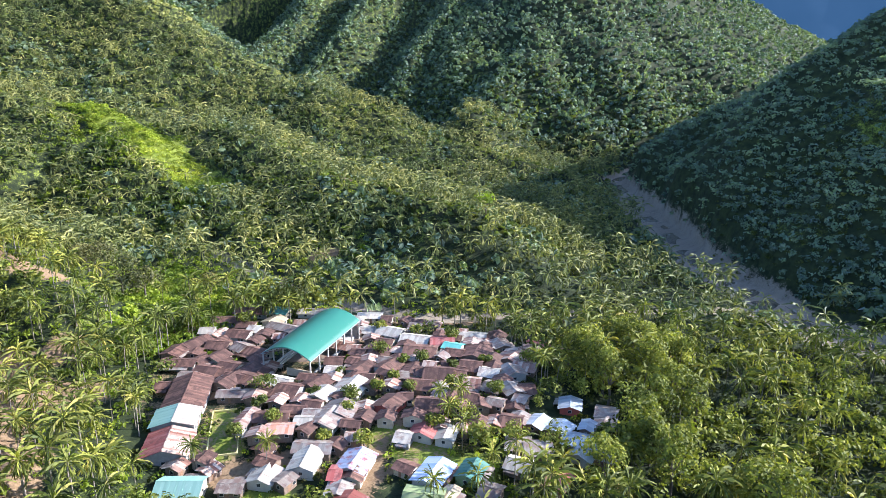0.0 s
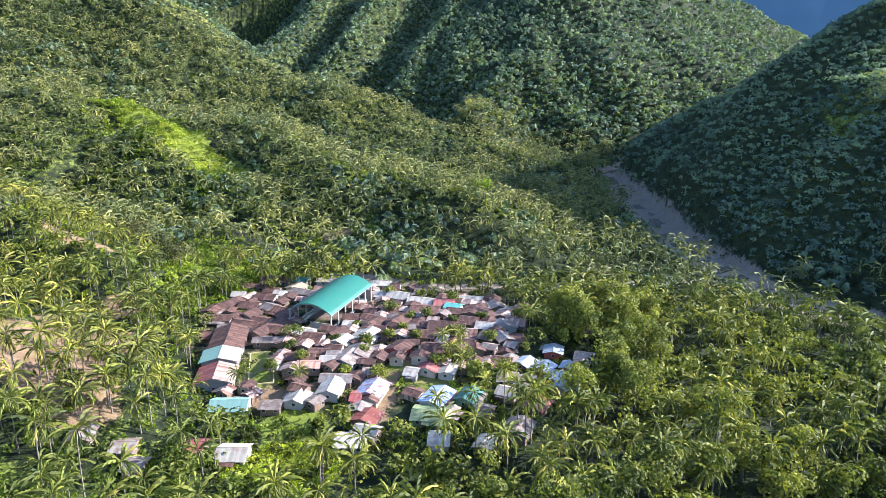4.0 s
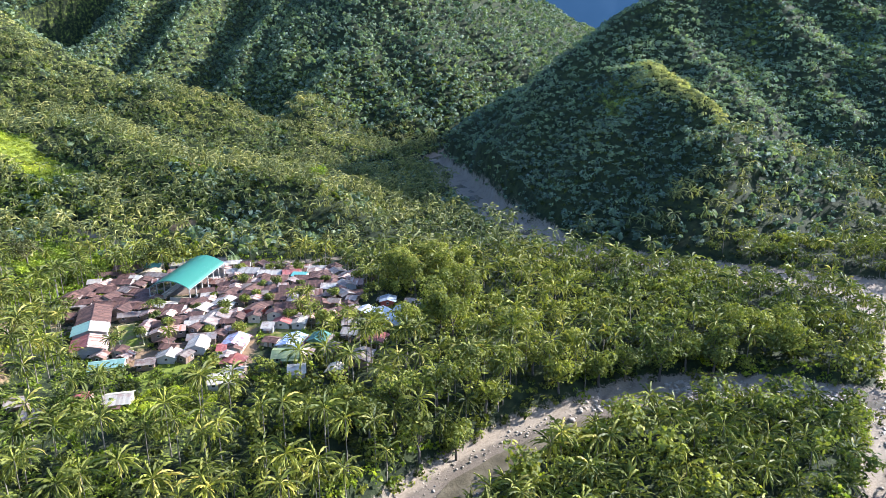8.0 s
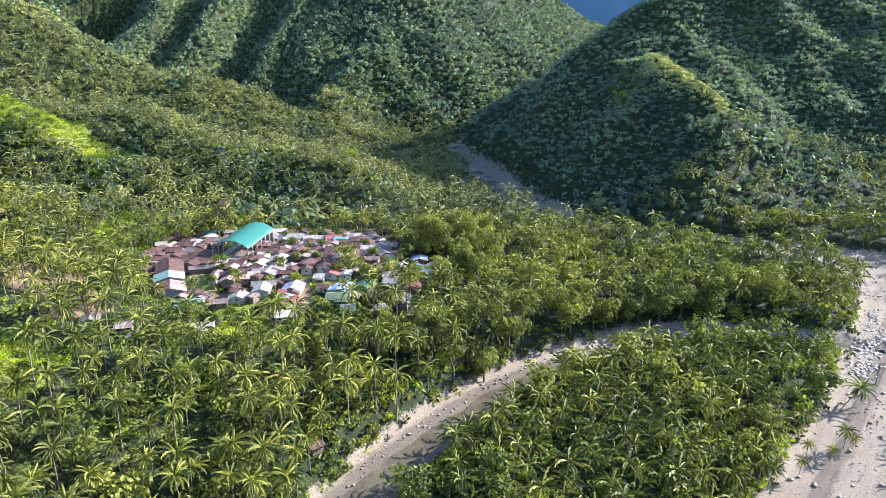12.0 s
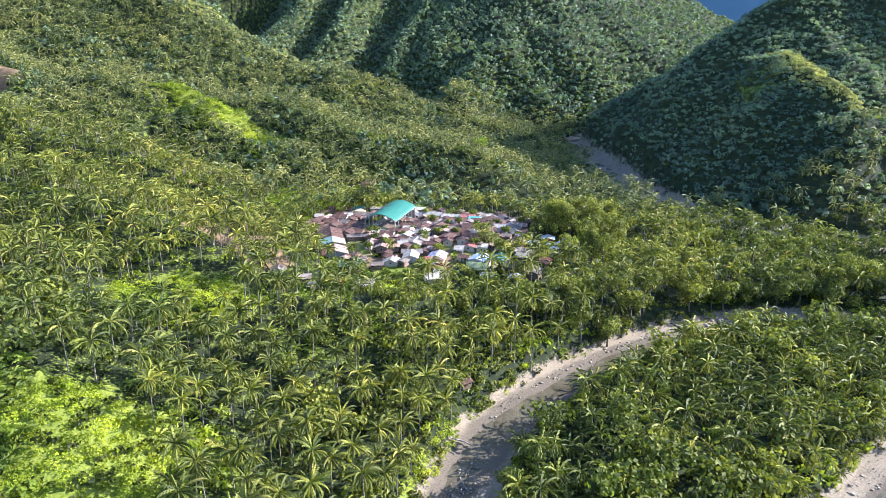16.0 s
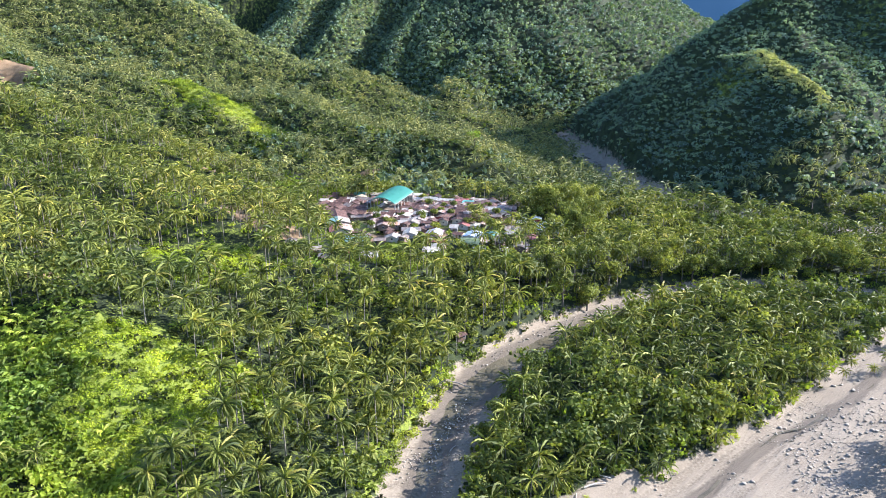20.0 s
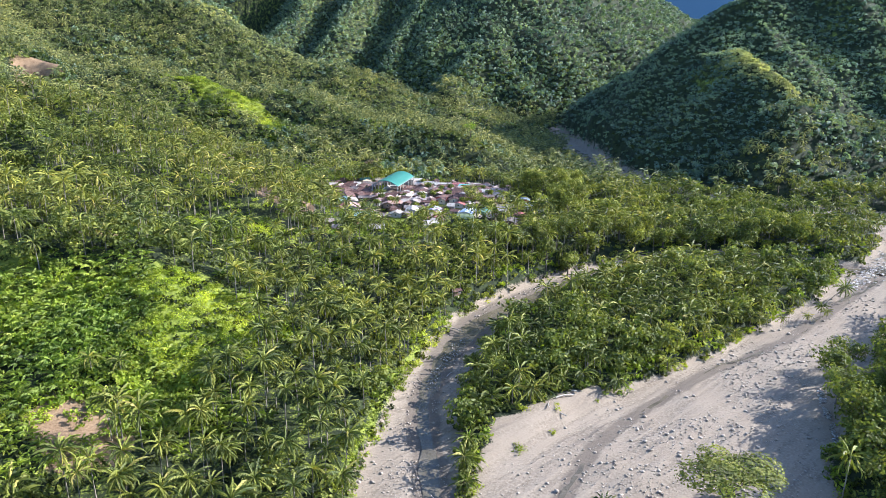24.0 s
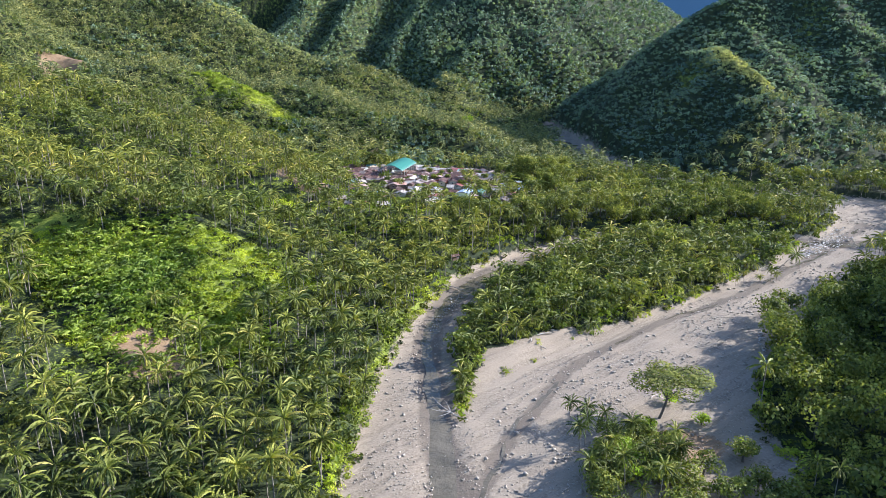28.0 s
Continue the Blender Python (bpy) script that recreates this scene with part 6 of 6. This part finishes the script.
for x, y, tall, spread in ((166, -236, 16, 7.5), (163, -250, 17, 8.0), (158, -264, 17, 8.0), (152, -280, 16, 8.0), (148, -298, 16, 8.0), (172, -222, 15, 7.5), (178, -244, 18, 8.5), (172, -268, 18, 8.5), (143, -314, 15, 8.0), (164, -290, 18, 9.0), (158, -312, 17, 9.0), (182, -212, 14, 7.5), (192, -226, 16, 8.0)):
    broad_tree(x, y, tall, spread, LEAF, "dark broadleaf tree leaning over the shaded bank", 900, 0.6, flat=0.9, mid=0.6, group="trees on the shaded bank")
for i, (x, y) in enumerate(((44, -20), (47, -25), (50, -18), (74, 8), (78, 14), (80, 2), (70, 26), (-16, -52), (2, -50), (60, -46), (46, -60))):
    ob = copy_thing(pairs[i % len(pairs)], pose(x, y, hz(x, y), 0, 0, 50 * i))
    ob.scale = (0.7, 0.7, 0.7)
    tagged(ob, "coconut palm standing between the village houses", group="village palms")

# the school lawn with its yellow painted kerb
border = tagged(new("lawn_border"), "low yellow-painted concrete kerb round the school lawn", "kerb")
border.matrix_basis = pose(-14.8, -35.4, hz(-14.8, -35.4), 0, 0, 17.8)
for cx, cy, sx, sy in ((-3.9, 0, 0.14, 12.1), (3.9, 0, 0.14, 12.1), (0, -12.0, 3.76, 0.14), (0, 12.0, 3.76, 0.14)):
    part("kerb", box_mesh("kerb", WALLS["yellow"], (cx, cy, 0.0, sx, sy, 0.22)), border)
# tall trees on the village's sunward edge, shading the eastern houses
for i in range(22):
    x, y = 88 + (i * 37 % 19), -46 + 4.0 * i
    if all(math.hypot(x - a, y - b) > 0.5 * c + 3.5 for a, b, c in PLOTS):
        broad_tree(x, y, br.uniform(15, 19), br.uniform(4.6, 6.2), LEAF, "tall leafy tree at the sunward edge of the village", 700, 0.5, flat=0.9, mid=0.66, group="trees east of the village")
for i in range(12):
    x, y = 108 + (i * 29 % 16), -14 + 4.6 * i
    broad_tree(x, y, br.uniform(17, 21), br.uniform(5.0, 6.6), LEAF, "tall dense tree in the wood beside the village", 700, 0.52, flat=0.9, mid=0.62, group="trees east of the village")
# a coconut palm leaning far out over the gravel
ob = copy_thing(pairs[2], pose(213, -141, hz(213, -141) - 0.3, 0, 52, 20))
tagged(ob, "coconut palm leaning far out over the river gravel", group="leaning palms")


# ---- green between and round the houses ----
def clear_of_houses(x, y, gap):
    ok = np.ones(len(x), bool)
    for hx_, hy_, sz in PLOTS:
        ok &= np.hypot(x - hx_, y - hy_) > sz * 0.5 + gap
    for bx, by, r in LAWNS[:6]:
        ok &= np.hypot(x - bx, y - by) > r * 0.9
    for bx, by, r in EARTH[:8]:
        ok &= np.hypot(x - bx, y - by) > r * 0.8
    for k in np.linspace(0, 1, 12):      # the path through the village
        ok &= np.hypot(x - 29.5, y - (-30 - 34 * k)) > 2.4
    for k in np.linspace(0, 1, 9):       # the court lies along this line
        ok &= np.hypot(x - (-7 + 6 * k), y - (2 + 30 * k)) > 12
    return ok & (bed(x, y)[0] > 2)


vx, vy = jittered(-60, 108, -100, 72, 6.2, gen)
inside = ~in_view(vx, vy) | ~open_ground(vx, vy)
ring = ((vx - 12) / 62) ** 2 + ((vy + 4) / 58) ** 2 + gen.uniform(-0.15, 0.15, len(vx))
keep = ~inside & clear_of_houses(vx, vy, 2.6) & (ring > 0.72) & ((vy > -46) | (ring > 1.3)) & ~((vx < 18) & (vy < -54) & (vx > -8))
vx, vy = vx[keep], vy[keep]
leafy_ones = gen.random(len(vx)) < np.where(vx > 76, 0.7, 0.35)
a_, b_ = vx[~leafy_ones], vy[~leafy_ones]
pl = np.stack([a_, b_, height(a_, b_), gen.uniform(0, 6.283, len(a_)), gen.uniform(0.7, 1.1, len(a_)), gen.integers(0, 7, len(a_))], 1)
v, f = scatter([(q[0], q[1]) for q in PALM_LOW], pl)
tagged(new("palm_trunks", sheet("palm_trunks", v, f, TRUNK)), "slender palm trunks round the village houses", "palm trunks", kind="stuff")
v, f = scatter([(q[2], q[3]) for q in PALM_LOW], pl)
tagged(new("palm_grove", sheet("palm_grove", v, f, PALM, False)), "coconut palms crowding round the village houses", "palm grove", kind="stuff")
a_, b_ = vx[leafy_ones], vy[leafy_ones]
stuff("village_wood", LEAF, TREE_MID, a_, b_, height(a_, b_) + 4.0, gen.uniform(0.6, 1.15, len(a_)), "leafy trees at the edge of the village", "trees")
vx, vy = jittered(-64, 108, -104, 74, 2.7, gen)
keep = ~open_ground(vx, vy)
keep = ~keep & clear_of_houses(vx, vy, 0.9) & (fbm(vx / 9 + 7, vy / 9, 2) > 0.3)
vx, vy = vx[keep], vy[keep]
# Past x 72 mostly the darkened tone, painting the wood's shade there.
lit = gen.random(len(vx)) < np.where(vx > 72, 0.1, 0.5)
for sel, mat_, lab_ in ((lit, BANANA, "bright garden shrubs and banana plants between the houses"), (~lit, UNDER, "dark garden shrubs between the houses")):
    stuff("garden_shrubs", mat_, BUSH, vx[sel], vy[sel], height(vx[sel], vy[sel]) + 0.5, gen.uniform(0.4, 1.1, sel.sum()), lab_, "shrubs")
